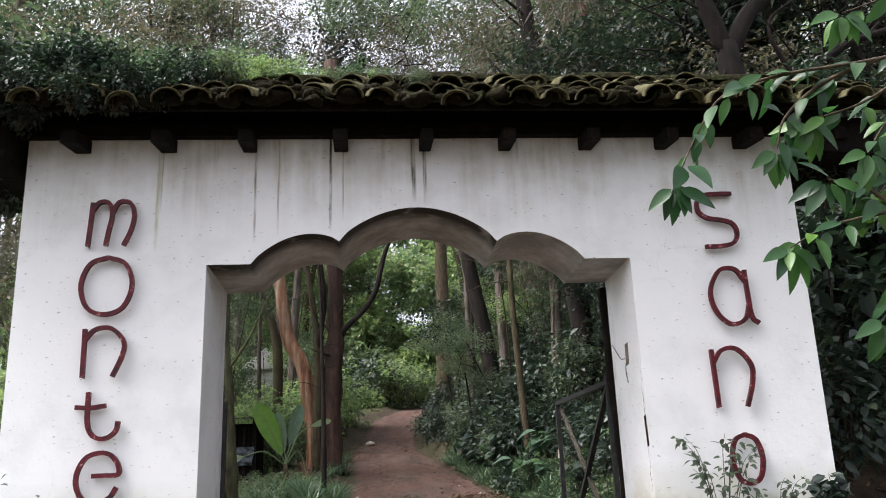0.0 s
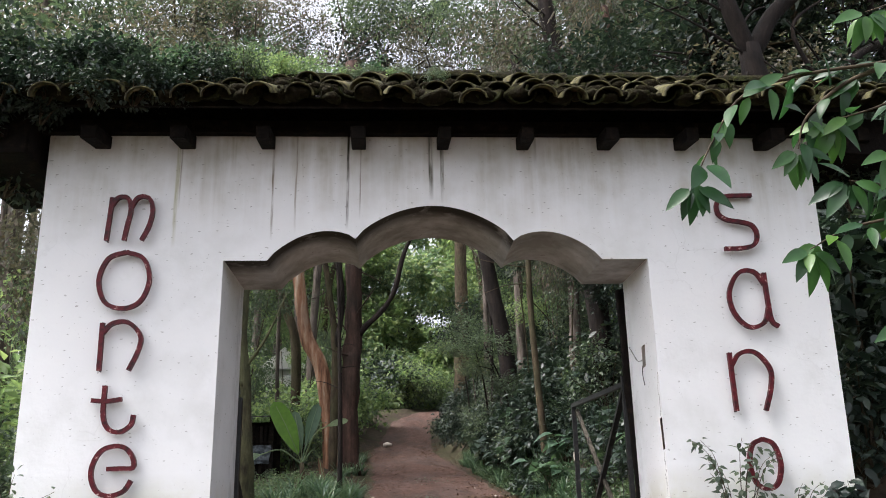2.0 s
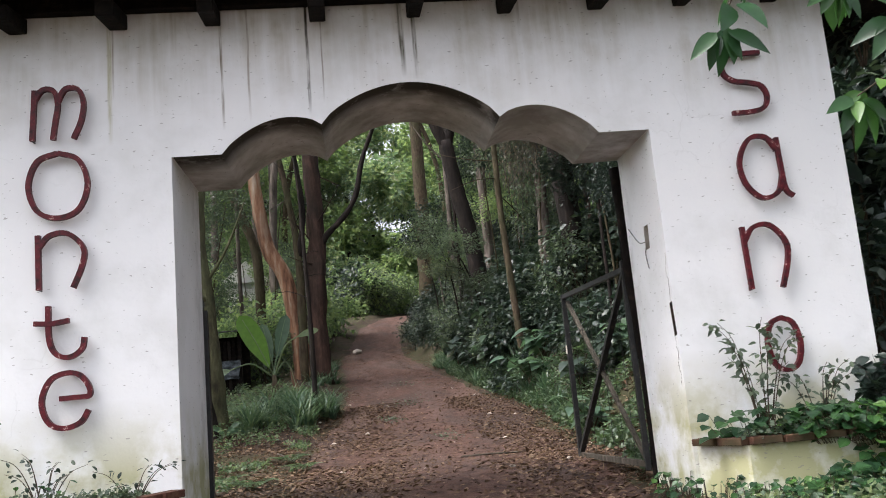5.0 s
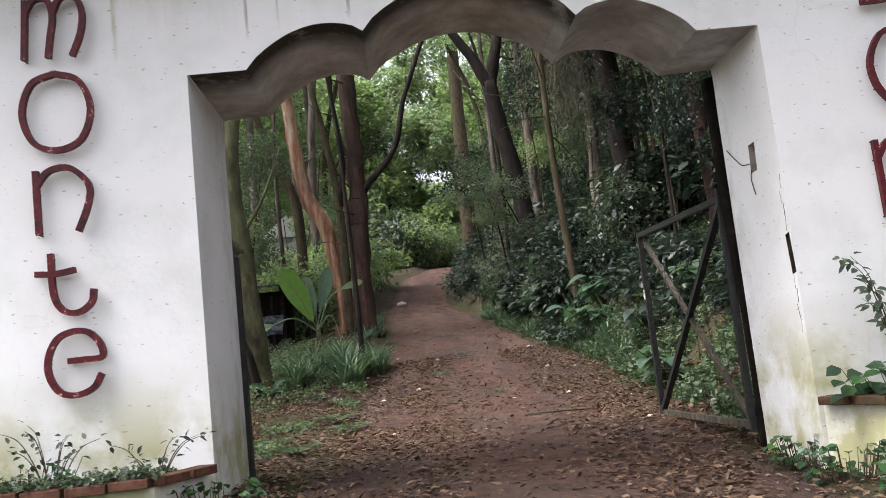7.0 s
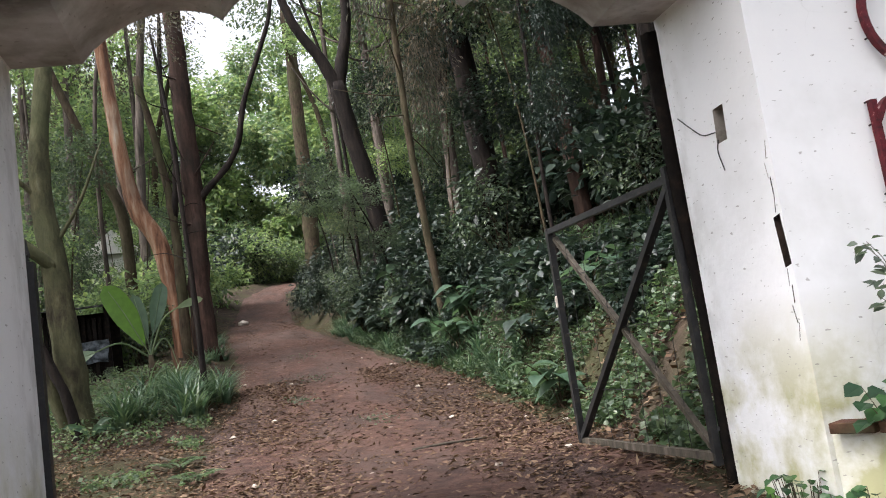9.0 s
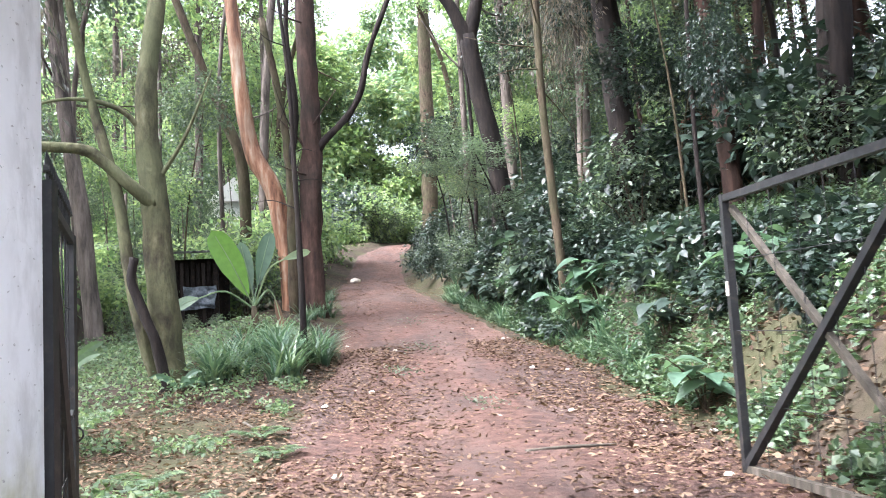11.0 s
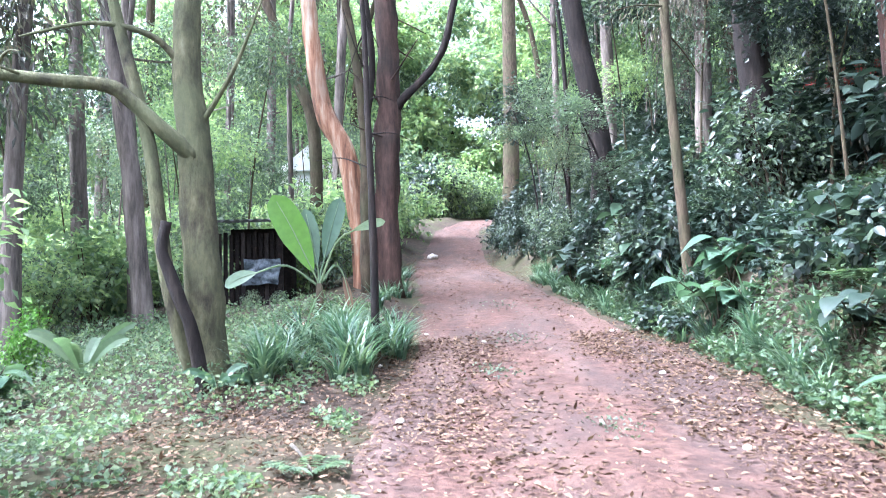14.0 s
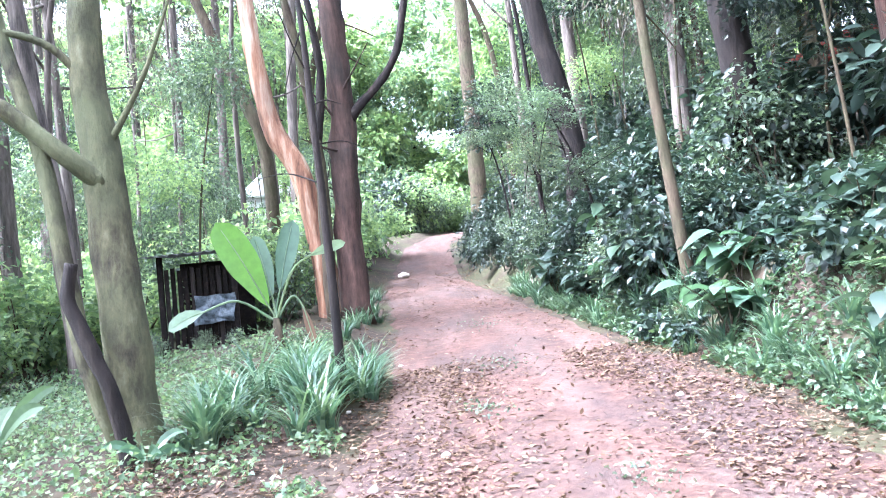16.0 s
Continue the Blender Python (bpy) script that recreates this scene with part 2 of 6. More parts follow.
# dark timber, taken near black: the shade under the eave is in this colour
SHADED_DARK_WOOD = rough_surface("shade_darkened_old_timber", [(0.25, (0.0024, 0.0018, 0.0018)), (0.55, (0.0066, 0.0048, 0.0036)), (0.85, (0.0210, 0.0132, 0.0090))], 10, rough=0.9, bump=0.5, spec=0.15)
TILE = rough_surface("mossy_clay_tile", [(0.25, (0.012, 0.01, 0.007)), (0.45, (0.05, 0.044, 0.02)), (0.6, (0.11, 0.105, 0.04)), (0.85, (0.2, 0.13, 0.08))], 7, rough=0.9, bump=0.6, second=(0.012, 0.012, 0.007), amount=0.9)
MOSS = rough_surface("dark_moss", [(0.3, (0.0070, 0.0077, 0.0035)), (0.55, (0.0224, 0.0252, 0.0077)), (0.8, (0.0504, 0.0560, 0.0140))], 16, rough=1.0, bump=1.0, second=(0.0140, 0.0098, 0.0056), amount=0.8, dist=0.05, spec=0.1)
BRICK = rough_surface("terracotta_brick", [(0.3, (0.055, 0.022, 0.015)), (0.55, (0.11, 0.045, 0.028)), (0.8, (0.16, 0.085, 0.055))], 14, rough=0.9, bump=0.4, second=(0.03, 0.03, 0.013), amount=0.95)
STONE = rough_surface("pale_stone", [(0.3, (0.3, 0.26, 0.22)), (0.7, (0.55, 0.5, 0.44))], 12, rough=0.9, bump=0.5)
BARK_MOSSY = rough_surface("mossy_bark", [(0.2, (0.016, 0.014, 0.01)), (0.42, (0.05, 0.045, 0.026)), (0.6, (0.085, 0.08, 0.042)), (0.85, (0.15, 0.145, 0.09))], 5.5, (1, 1, 0.45), rough=0.95, bump=0.9, second=(0.085, 0.095, 0.045), amount=0.75, dist=0.08)
BARK_RED = rough_surface("red_brown_bark", [(0.25, (0.0192, 0.0104, 0.0088)), (0.5, (0.0528, 0.0288, 0.0216)), (0.78, (0.1056, 0.0576, 0.0432))], 5, (1, 1, 0.22), rough=0.9, bump=0.8, second=(0.0168, 0.0144, 0.0112), amount=0.7, dist=0.06)
BARK_PALE = rough_surface("peeling_eucalyptus_bark", [(0.1, (0.025, 0.014, 0.01)), (0.35, (0.12, 0.055, 0.032)), (0.52, (0.3, 0.15, 0.085)), (0.68, (0.42, 0.3, 0.21)), (0.85, (0.58, 0.52, 0.44))], 3.4, (1, 1, 0.1), rough=0.75, bump=0.8, second=(0.1, 0.06, 0.04), amount=0.6, dist=0.08)
BARK_DARK = rough_surface("dark_bark", [(0.25, (0.0050, 0.0035, 0.0030)), (0.55, (0.0140, 0.0095, 0.0075)), (0.8, (0.0275, 0.0195, 0.0145))], 6, (1, 1, 0.25), rough=0.9, bump=0.8, dist=0.06)
BARK_GREY = rough_surface("grey_fissured_bark", [(0.25, (0.0312, 0.0264, 0.0224)), (0.5, (0.0996, 0.0816, 0.0694)), (0.8, (0.1872, 0.1560, 0.1344))], 6, (1, 1, 0.15), rough=0.9, bump=0.9, dist=0.06)
BARK_BROWN = rough_surface("brown_bark", [(0.25, (0.022, 0.014, 0.009)), (0.5, (0.052, 0.037, 0.022)), (0.8, (0.086, 0.065, 0.039))], 8, (1, 1, 0.3), rough=0.9, bump=0.6, second=(0.039, 0.043, 0.017), amount=0.6, dist=0.06)
TWIG = rough_surface("twig_bark", [(0.3, (0.03, 0.022, 0.015)), (0.7, (0.09, 0.07, 0.045))], 12, rough=0.9, bump=0.3)
SHED_METAL = rough_surface("dull_shed_metal", [(0.3, (0.03, 0.03, 0.03)), (0.7, (0.1, 0.1, 0.1))], 6, rough=0.7, bump=0.2)
TARP = rough_surface("pale_blue_tarp", [(0.3, (0.0200, 0.0260, 0.0300)), (0.7, (0.0960, 0.1160, 0.1320))], 9, rough=0.5, bump=0.3)
HOUSE_WHITE = rough_surface("white_house_paint", [(0.3, (0.7, 0.69, 0.67)), (0.7, (0.82, 0.8, 0.78))], 2, rough=0.8, bump=0.1)
HOUSE_RED = rough_surface("red_roof", [(0.3, (0.25, 0.05, 0.04)), (0.7, (0.42, 0.11, 0.09))], 3, rough=0.8, bump=0.2)
DARK_HOLE = rough_surface("bare_dark_brick", [(0.3, (0.01, 0.008, 0.006)), (0.7, (0.05, 0.032, 0.024))], 14, rough=1.0, bump=0.5)
MORTAR = rough_surface("grey_mortar", [(0.3, (0.22, 0.2, 0.17)), (0.7, (0.34, 0.31, 0.27))], 16, rough=0.95, bump=0.3)

LEAF_DARK = leaf_material("glossy_dark_leaf", [(0.0, (0.0110, 0.0219, 0.0183)), (0.45, (0.0230, 0.0399, 0.0314)), (0.8, (0.0394, 0.0583, 0.0416)), (1.0, (0.0613, 0.0826, 0.0418))], 0.42, 0.22, 0.45)
LEAF_MID = leaf_material("forest_leaf", [(0.0, (0.0376, 0.0561, 0.0435)), (0.45, (0.0743, 0.1046, 0.0725)), (0.8, (0.1189, 0.1538, 0.0953)), (1.0, (0.2042, 0.2021, 0.1059))], 0.4, 0.34, 0.5)
LEAF_LIGHT = leaf_material("light_leaf", [(0.0, (0.0803, 0.1140, 0.0942)), (0.5, (0.1464, 0.2098, 0.1337)), (1.0, (0.2917, 0.3137, 0.1805))], 0.45, 0.48, 0.4)
LEAF_PALE = leaf_material("pale_sunlit_leaf", [(0.0, (0.0860, 0.1330, 0.0881)), (0.5, (0.1762, 0.2433, 0.1306)), (1.0, (0.3053, 0.3630, 0.1689))], 0.45, 0.5, 0.4)
LEAF_OLIVE = leaf_material("olive_leaf", [(0.0, (0.0423, 0.0429, 0.0390)), (0.5, (0.0905, 0.0857, 0.0701)), (0.85, (0.1509, 0.1278, 0.1002)), (1.0, (0.2426, 0.1591, 0.1222))], 0.5, 0.32, 0.35)
LEAF_GRASS = leaf_material("strap_leaf", [(0.0, (0.0324, 0.0686, 0.0457)), (0.5, (0.0660, 0.1174, 0.0781)), (1.0, (0.1354, 0.1851, 0.1053))], 0.36, 0.3, 0.5)
LEAF_LAWN = leaf_material("pale_creeper_leaf", [(0.0, (0.05, 0.082, 0.052)), (0.5, (0.1, 0.145, 0.085)), (1.0, (0.19, 0.225, 0.12))], 0.5, 0.4, 0.35)
LEAF_COVER = leaf_material("bank_cover_leaf", [(0.0, (0.0400, 0.0680, 0.0400)), (0.5, (0.0680, 0.1080, 0.0600)), (1.0, (0.1200, 0.1600, 0.0800))], 0.42, 0.32, 0.45)
LEAF_BRANCH = leaf_material("branch_leaf", [(0.0, (0.0123, 0.0366, 0.0185)), (0.45, (0.0275, 0.0774, 0.0305)), (0.8, (0.0510, 0.1266, 0.0359)), (1.0, (0.1310, 0.2671, 0.0327))], 0.34, 0.36, 0.45)
LEAF_BANANA = leaf_material("banana_leaf", [(0.0, (0.0675, 0.1650, 0.0263)), (0.5, (0.0975, 0.2100, 0.0338)), (1.0, (0.1425, 0.2550, 0.0450))], 0.4, 0.4)
LEAF_LITTER = leaf_material("dry_leaf_litter", [(0.0, (0.0238, 0.0128, 0.0083)), (0.3, (0.0662, 0.0367, 0.0232)), (0.6, (0.1322, 0.0825, 0.0527)), (0.85, (0.1985, 0.1421, 0.0971)), (1.0, (0.1134, 0.1008, 0.0337))], 0.75, 0.1, 0.25)


# ---------- mesh helpers ----------
def mesh_object(name, verts, faces, mat, parent=None, label="", smooth=False):
    me = bpy.data.meshes.new(name)
    me.from_pydata([tuple(v) for v in verts], [], faces)
    me.materials.append(mat)
    if smooth:
        me.polygons.foreach_set("use_smooth", [True] * len(me.polygons))
    me.update()
    ob = new(name, me)
    if parent:
        ob.parent = parent
    if label:
        ob["label"] = label
    return ob


def part(name, bm, mat, parent=None, label="", smooth=False):
    me = bpy.data.meshes.new(name)
    bm.normal_update()
    bm.to_mesh(me)
    bm.free()
    me.materials.append(mat)
    if smooth:
        me.polygons.foreach_set("use_smooth", [True] * len(me.polygons))
    ob = new(name, me)
    if parent:
        ob.parent = parent
    if label:
        ob["label"] = label
    return ob


def box(bm, lo, hi, bevel=0.0):
    made = bmesh.ops.create_cube(bm, size=1)["verts"]
    for v in made:
        v.co = Vector([lo[i] + (v.co[i] + 0.5) * (hi[i] - lo[i]) for i in range(3)])
    if bevel:
        edges = list({e for v in made for e in v.link_edges})
        bmesh.ops.bevel(bm, geom=edges, offset=bevel, segments=2, affect="EDGES", profile=0.6)
    return made


def spline(points, per=6):
    """A smooth run of points through the given ones."""
    p = [Vector(q) for q in points]
    p = [2 * p[0] - p[1]] + p + [2 * p[-1] - p[-2]]
    out = []
    for i in range(1, len(p) - 2):
        for k in range(per):
            u = k / per
            a, b, c, d = p[i - 1], p[i], p[i + 1], p[i + 2]
            out.append(0.5 * ((2 * b) + (c - a) * u + (2 * a - 5 * b + 4 * c - d) * u * u + (3 * b - a - 3 * c + d) * u ** 3))
    out.append(p[-2])
    return out


def tube(verts, faces, pts, radii, sides=8, bumps=0.0, square=False, close=True):
    start = len(verts)
    pts = [Vector(p) for p in pts]
    n = len(pts)
    ref = None
    for i, p in enumerate(pts):
        d = (pts[min(i + 1, n - 1)] - pts[max(i - 1, 0)]).normalized()
        if ref is None:
            ref = Vector((0, 1, 0)) if abs(d.y) < 0.9 else Vector((1, 0, 0))
        side = d.cross(ref).normalized()
        ref = side.cross(d).normalized()
        r = radii if isinstance(radii, (int, float)) else radii[0] + (radii[1] - radii[0]) * i / (n - 1)
        for k in range(sides):
            a = 2 * math.pi * (k + (0.5 if square else 0)) / sides
            rr = r * (1.414 if square else 1)
            if bumps:
                rr *= 1 + bumps * noise.noise(p * 2.3 + Vector((math.cos(a), math.sin(a), 0)) * 1.3)
            verts.append(p + (side * math.cos(a) + ref * math.sin(a)) * rr)
    for i in range(n - 1):
        for k in range(sides):
            a, b = start + i * sides + k, start + i * sides + (k + 1) % sides
            faces.append((a, b, b + sides, a + sides))
    if close:
        faces.append(tuple(start + k for k in reversed(range(sides))))
        faces.append(tuple(start + (n - 1) * sides + k for k in range(sides)))


def add_leaf(verts, faces, base, way, up, length, width, detail=0, droop=0.15):
    """One leaf from its stalk end. detail 0: two folded triangles; 1: a shaped, folded blade."""
    side = way.cross(up)
    if side.length < 1e-4:
        side = way.orthogonal()
    side.normalize()
    nor = side.cross(way).normalized()
    s = len(verts)
    if detail == 0:
        mid = base + way * length * 0.45
        lift = nor * width * 0.2
        verts += [base, mid + side * width + lift, base + way * length - nor * length * droop, mid - side * width + lift]
        faces += [(s, s + 1, s + 2), (s, s + 2, s + 3)]
        return
    if detail == 2:
        n = 6
        for i in range(n + 1):
            u = i / n
            w = width * max(0.02, math.sin(math.pi * u ** 0.8) ** 0.8) * (1 - 0.25 * u)
            c = base + way * length * u - nor * length * droop * u * u
            verts += [c + side * w + nor * w * 0.3, c, c - side * w + nor * w * 0.3]
        for i in range(n):
            a = s + 3 * i
            faces += [(a, a + 1, a + 4, a + 3), (a + 1, a + 2, a + 5, a + 4)]
        return
    fold = nor * width * 0.25
    down = nor * -length * droop
    verts += [base, base + way * length * 0.3 + side * width * 0.8 + fold, base + way * length * 0.62 + side * width * 0.85 + fold + down * 0.4, base + way * length + down,
              base + way * length * 0.62 - side * width * 0.85 + fold + down * 0.4, base + way * length * 0.3 - side * width * 0.8 + fold, base + way * length * 0.5 + down * 0.2]
    faces += [(s, s + 1, s + 2, s + 6), (s + 6, s + 2, s + 3), (s, s + 6, s + 4, s + 5), (s + 6, s + 3, s + 4)]


def rand_dir(rng, flat=1.0):
    while True:
        v = Vector((rng.uniform(-1, 1), rng.uniform(-1, 1), rng.uniform(-1, 1)))
        if 0.05 < v.length < 1:
            v.z *= flat
            return v.normalized()


def foliage(rng, clumps, per, size, clump_r, leaf, width, detail, droop=0.3, shell=0.35, base_z=0.0):
    """Leaves in clumps spread through an ellipsoid with gaps."""
    verts, faces = [], []
    centres = []
    for _ in range(clumps):
        d = rand_dir(rng)
        r = shell + (1 - shell) * rng.random() ** 0.6
        r *= 0.75 + 0.45 * noise.noise(d * 1.7 + Vector((clumps, per, 3.1)))
        c = Vector((d.x * size[0], d.y * size[1], d.z * size[2])) * r
        c.z += base_z
        centres.append(c)
        out = Vector((d.x, d.y, d.z * 0.5 + 0.1)).normalized()
        for _ in range(per):
            o = rand_dir(rng) * clump_r * rng.random() ** 0.5
            way = (rand_dir(rng, 0.6) + out * 0.8 + Vector((0, 0, -droop))).normalized()
            k = rng.uniform(0.65, 1.25)
            add_leaf(verts, faces, c + o, way, (Vector((0, 0, 1)) + rand_dir(rng) * 0.6).normalized(), leaf * k, leaf * width * k, detail)
    return verts, faces, centres


# ---------- the lie of the land ----------
PROFILE_Y = [-60, -8, 0, 3, 5, 8, 10, 13.4, 20, 36, 55, 80, 140]
PROFILE_Z = [-4.0, -0.55, -0.1, -0.02, 0.0, 0.2, 0.45, 0.82, 1.6, 3.5, 7.2, 9.5, 14.0]
EDGE_Y = [-60, 0, 3, 6, 9, 11.5, 18, 32, 48, 58, 70, 140]
EDGE_L = [-2.5, -1.75, -1.5, -1.65, -1.55, -1.25, -1.2, -1.65, -0.75, 2.0, 8.0, 60.0]
EDGE_R = [2.5, 1.9, 2.2, 2.6, 2.65, 2.6, 2.15, 1.4, 1.95, 5.2, 12.0, 66.0]


def road_z(y):
    return float(np.interp(y, PROFILE_Y, PROFILE_Z))


def edges(y):
    return float(np.interp(y, EDGE_Y, EDGE_L)), float(np.interp(y, EDGE_Y, EDGE_R))


def smooth(a, b, x):
    u = min(max((x - a) / (b - a), 0), 1)
    return u * u * (3 - 2 * u)


def ground_z(x, y):
    l, r = edges(y)
    z = road_z(y)
    inside = smooth(0.6, 2.2, y)
    if x > r:
        d = x - r
        z += inside * (1.25 * smooth(0.1, 1.5, d) + 0.32 * max(min(d, 14) - 1.2, 0)) + 0.04 * min(d, 3)
    elif x < l:
        d = l - x
        z += inside * (0.26 * smooth(0, 0.9, d) * smooth(7, 12, y) - 0.11 * max(min(d, 16) - 1.8, 0))
    z -= 0.045 * max(-4, min(4, x)) * smooth(-4, -1, y) * (1 - smooth(0.8, 2.6, y))
    off = max(l - x, x - r, 0)
    z += (0.03 + 0.1 * smooth(0, 2, off)) * noise.noise(Vector((x * 0.9, y * 0.9, 0))) + 0.35 * smooth(3, 12, off) * noise.noise(Vector((x * 0.15, y * 0.15, 4)))
    return z


xs = np.concatenate([np.array([-400, -150, -80, -50, -35]), np.arange(-25, -8, 1.0), np.arange(-8, 10, 0.3), np.arange(10, 26, 1.0), np.array([30, 40, 60, 90, 160, 400])])
ys = np.concatenate([np.array([-400, -150, -70, -40, -25, -15]), np.arange(-10, 24, 0.35), np.arange(24, 64, 1.0), np.array([66, 70, 76, 84, 95, 110, 140, 220, 500])])
gv = [(x, y, ground_z(x, y)) for y in ys for x in xs]
gf = [(j * len(xs) + i, j * len(xs) + i + 1, (j + 1) * len(xs) + i + 1, (j + 1) * len(xs) + i) for j in range(len(ys) - 1) for i in range(len(xs) - 1)]
ground = mesh_object("ground", gv, gf, SOIL, smooth=True)
tagged(ground, "dark forest soil with moss and leaf mould", "ground", kind="structure")

rv, rf = [], []
ACROSS = 14
road_ys = np.concatenate([np.arange(-30, -8, 1.0), np.arange(-8, 26, 0.25), np.arange(26, 66, 0.7)])
for j, y in enumerate(road_ys):
    l, r = edges(y)
    l += 0.22 * noise.noise(Vector((0, y * 0.8, 9))) + 0.06 * noise.noise(Vector((0, y * 1.9, 9)))
    r += 0.22 * noise.noise(Vector((5, y * 0.8, 9))) + 0.06 * noise.noise(Vector((5, y * 1.9, 9)))
    for i in range(ACROSS + 1):
        u = i / ACROSS
        x = l + (r - l) * u
        rut = -0.03 * (math.exp(-((u - 0.24) / 0.09) ** 2) + math.exp(-((u - 0.76) / 0.09) ** 2)) + 0.03 * math.exp(-((u - 0.5) / 0.2) ** 2)
        lip = 0.03 if 0 < i < ACROSS else -0.05
        rv.append((x, y, ground_z(x, y) + lip + rut * 0.7 + 0.012 * noise.noise(Vector((x * 4, y * 4, 1)))))
rf = [(j * (ACROSS + 1) + i, j * (ACROSS + 1) + i + 1, (j + 1) * (ACROSS + 1) + i + 1, (j + 1) * (ACROSS + 1) + i) for j in range(len(road_ys) - 1) for i in range(ACROSS)]
road = mesh_object("road", rv, rf, DIRT, smooth=True)
tagged(road, "red-brown dirt track scattered with dry fallen leaves", "road", kind="structure")


# ---------- the gateway wall ----------
THICK = 0.92


def arc(a, b, top, n=12):
    """Points on the circle through a, the top height half way and b (in x, z), ends left out."""
    (x0, z0), (x1, z1) = a, b
    out = []
    for i in range(1, n):
        u = i / n
        s = math.sin(math.pi * u) ** 0.72
        out.append((x0 + (x1 - x0) * u, z0 + (z1 - z0) * u + (top - (z0 + z1) / 2) * s))
    return out


def gate_wall():
    hole = [(-2.0, -0.7), (-2.0, 2.9), (-1.6, 2.9)] + arc((-1.6, 2.9), (-0.78, 3.11), 3.17) + [(-0.78, 3.11)] + arc((-0.78, 3.11), (0.72, 3.09), 3.44, 20) + [(0.72, 3.09)] + arc((0.72, 3.09), (1.56, 2.9), 3.165) + [(1.56, 2.9), (2.0, 2.9), (2.0, -0.7)]
    ring = [(-3.66, -0.7), (-3.7, 4.28), (3.74, 4.28), (3.68, -0.7)] + list(reversed(hole))
    bm = bmesh.new()
    front = [bm.verts.new((x, 0, z)) for x, z in ring]
    back = [bm.verts.new((x, THICK + 0.11 - 0.045 * x, z)) for x, z in ring]
    bm.faces.new(front)
    bm.faces.new(list(reversed(back)))
    n = len(ring)
    for i in range(n):
        bm.faces.new((front[(i + 1) % n], front[i], back[i], back[(i + 1) % n]))
    bmesh.ops.recalc_face_normals(bm, faces=bm.faces)
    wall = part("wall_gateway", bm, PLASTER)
    # a niche in the jamb and a deep chip on the pier's edge
    cut = bmesh.new()
    box(cut, (1.93, 0.36, 1.93), (2.09, 0.47, 2.14))
    box(cut, (1.95, 0.014, 1.13), (2.06, 0.075, 1.41))
    for k in range(11):
        y = 0.05 + 0.014 * math.sin(k * 2.3)
        if not 4 <= k <= 6:
            box(cut, (1.955, y - 0.003, 0.72 + 0.1 * k), (2.02, y + 0.002 + 0.002 * (k % 3), 0.818 + 0.1 * k))
    for v in cut.verts:
        v.co += Vector((0, 0.012 * math.sin(v.co.z * 37), 0.01 * math.sin(v.co.y * 53)))
    cutter = part("cutter", cut, DARK_HOLE)
    cutter.data.materials.append(MORTAR)
    for f in cutter.data.polygons:
        f.material_index = 1 if f.center.z > 1.6 else 0
    wall.data.materials.append(DARK_HOLE)
    wall.data.materials.append(MORTAR)
    mod = wall.modifiers.new("cut", "BOOLEAN")
    mod.object, mod.operation, mod.solver = cutter, "DIFFERENCE", "EXACT"
    mod.material_mode = "TRANSFER"
    bev = wall.modifiers.new("edge", "BEVEL")
    bev.width, bev.segments, bev.limit_method, bev.angle_limit = 0.022, 2, "ANGLE", radians(50)
    bev.material = 0
    deps = bpy.context.evaluated_depsgraph_get()
    done = bpy.data.meshes.new_from_object(wall.evaluated_get(deps))
    wall.modifiers.clear()
    wall.data = done
    done.name = "wall_gateway"
    bpy.data.objects.remove(cutter)
    return tagged(wall, "white plastered gateway wall with a scalloped arch, stained", "wall", kind="structure")


gate_wall()


# ---------- roof over the gateway ----------
def barrel(length, w0, w1, thick, arcs=7):
    """A half-round clay tile along +y, open side down."""
    verts, faces = [], []
    for y, w in ((0, w0), (length * 0.5, (w0 + w1) / 2), (length, w1)):
        for r in (w / 2, w / 2 - thick):
            for k in range(arcs + 1):
                a = math.pi * k / arcs
                verts.append((r * math.cos(a), y, r * math.sin(a) * 0.8))
    m = arcs + 1
    for s in range(2):
        o, p = s * 2 * m, (s + 1) * 2 * m
        for k in range(arcs):
            faces.append((o + k, o + k + 1, p + k + 1, p + k))
            faces.append((o + m + k + 1, o + m + k, p + m + k, p + m + k + 1))
    for k in range(arcs):
        faces.append((k + 1, k, m + k, m + k + 1))
        e = 4 * m
        faces.append((e + k, e + k + 1, e + m + k + 1, e + m + k))
    return verts, faces


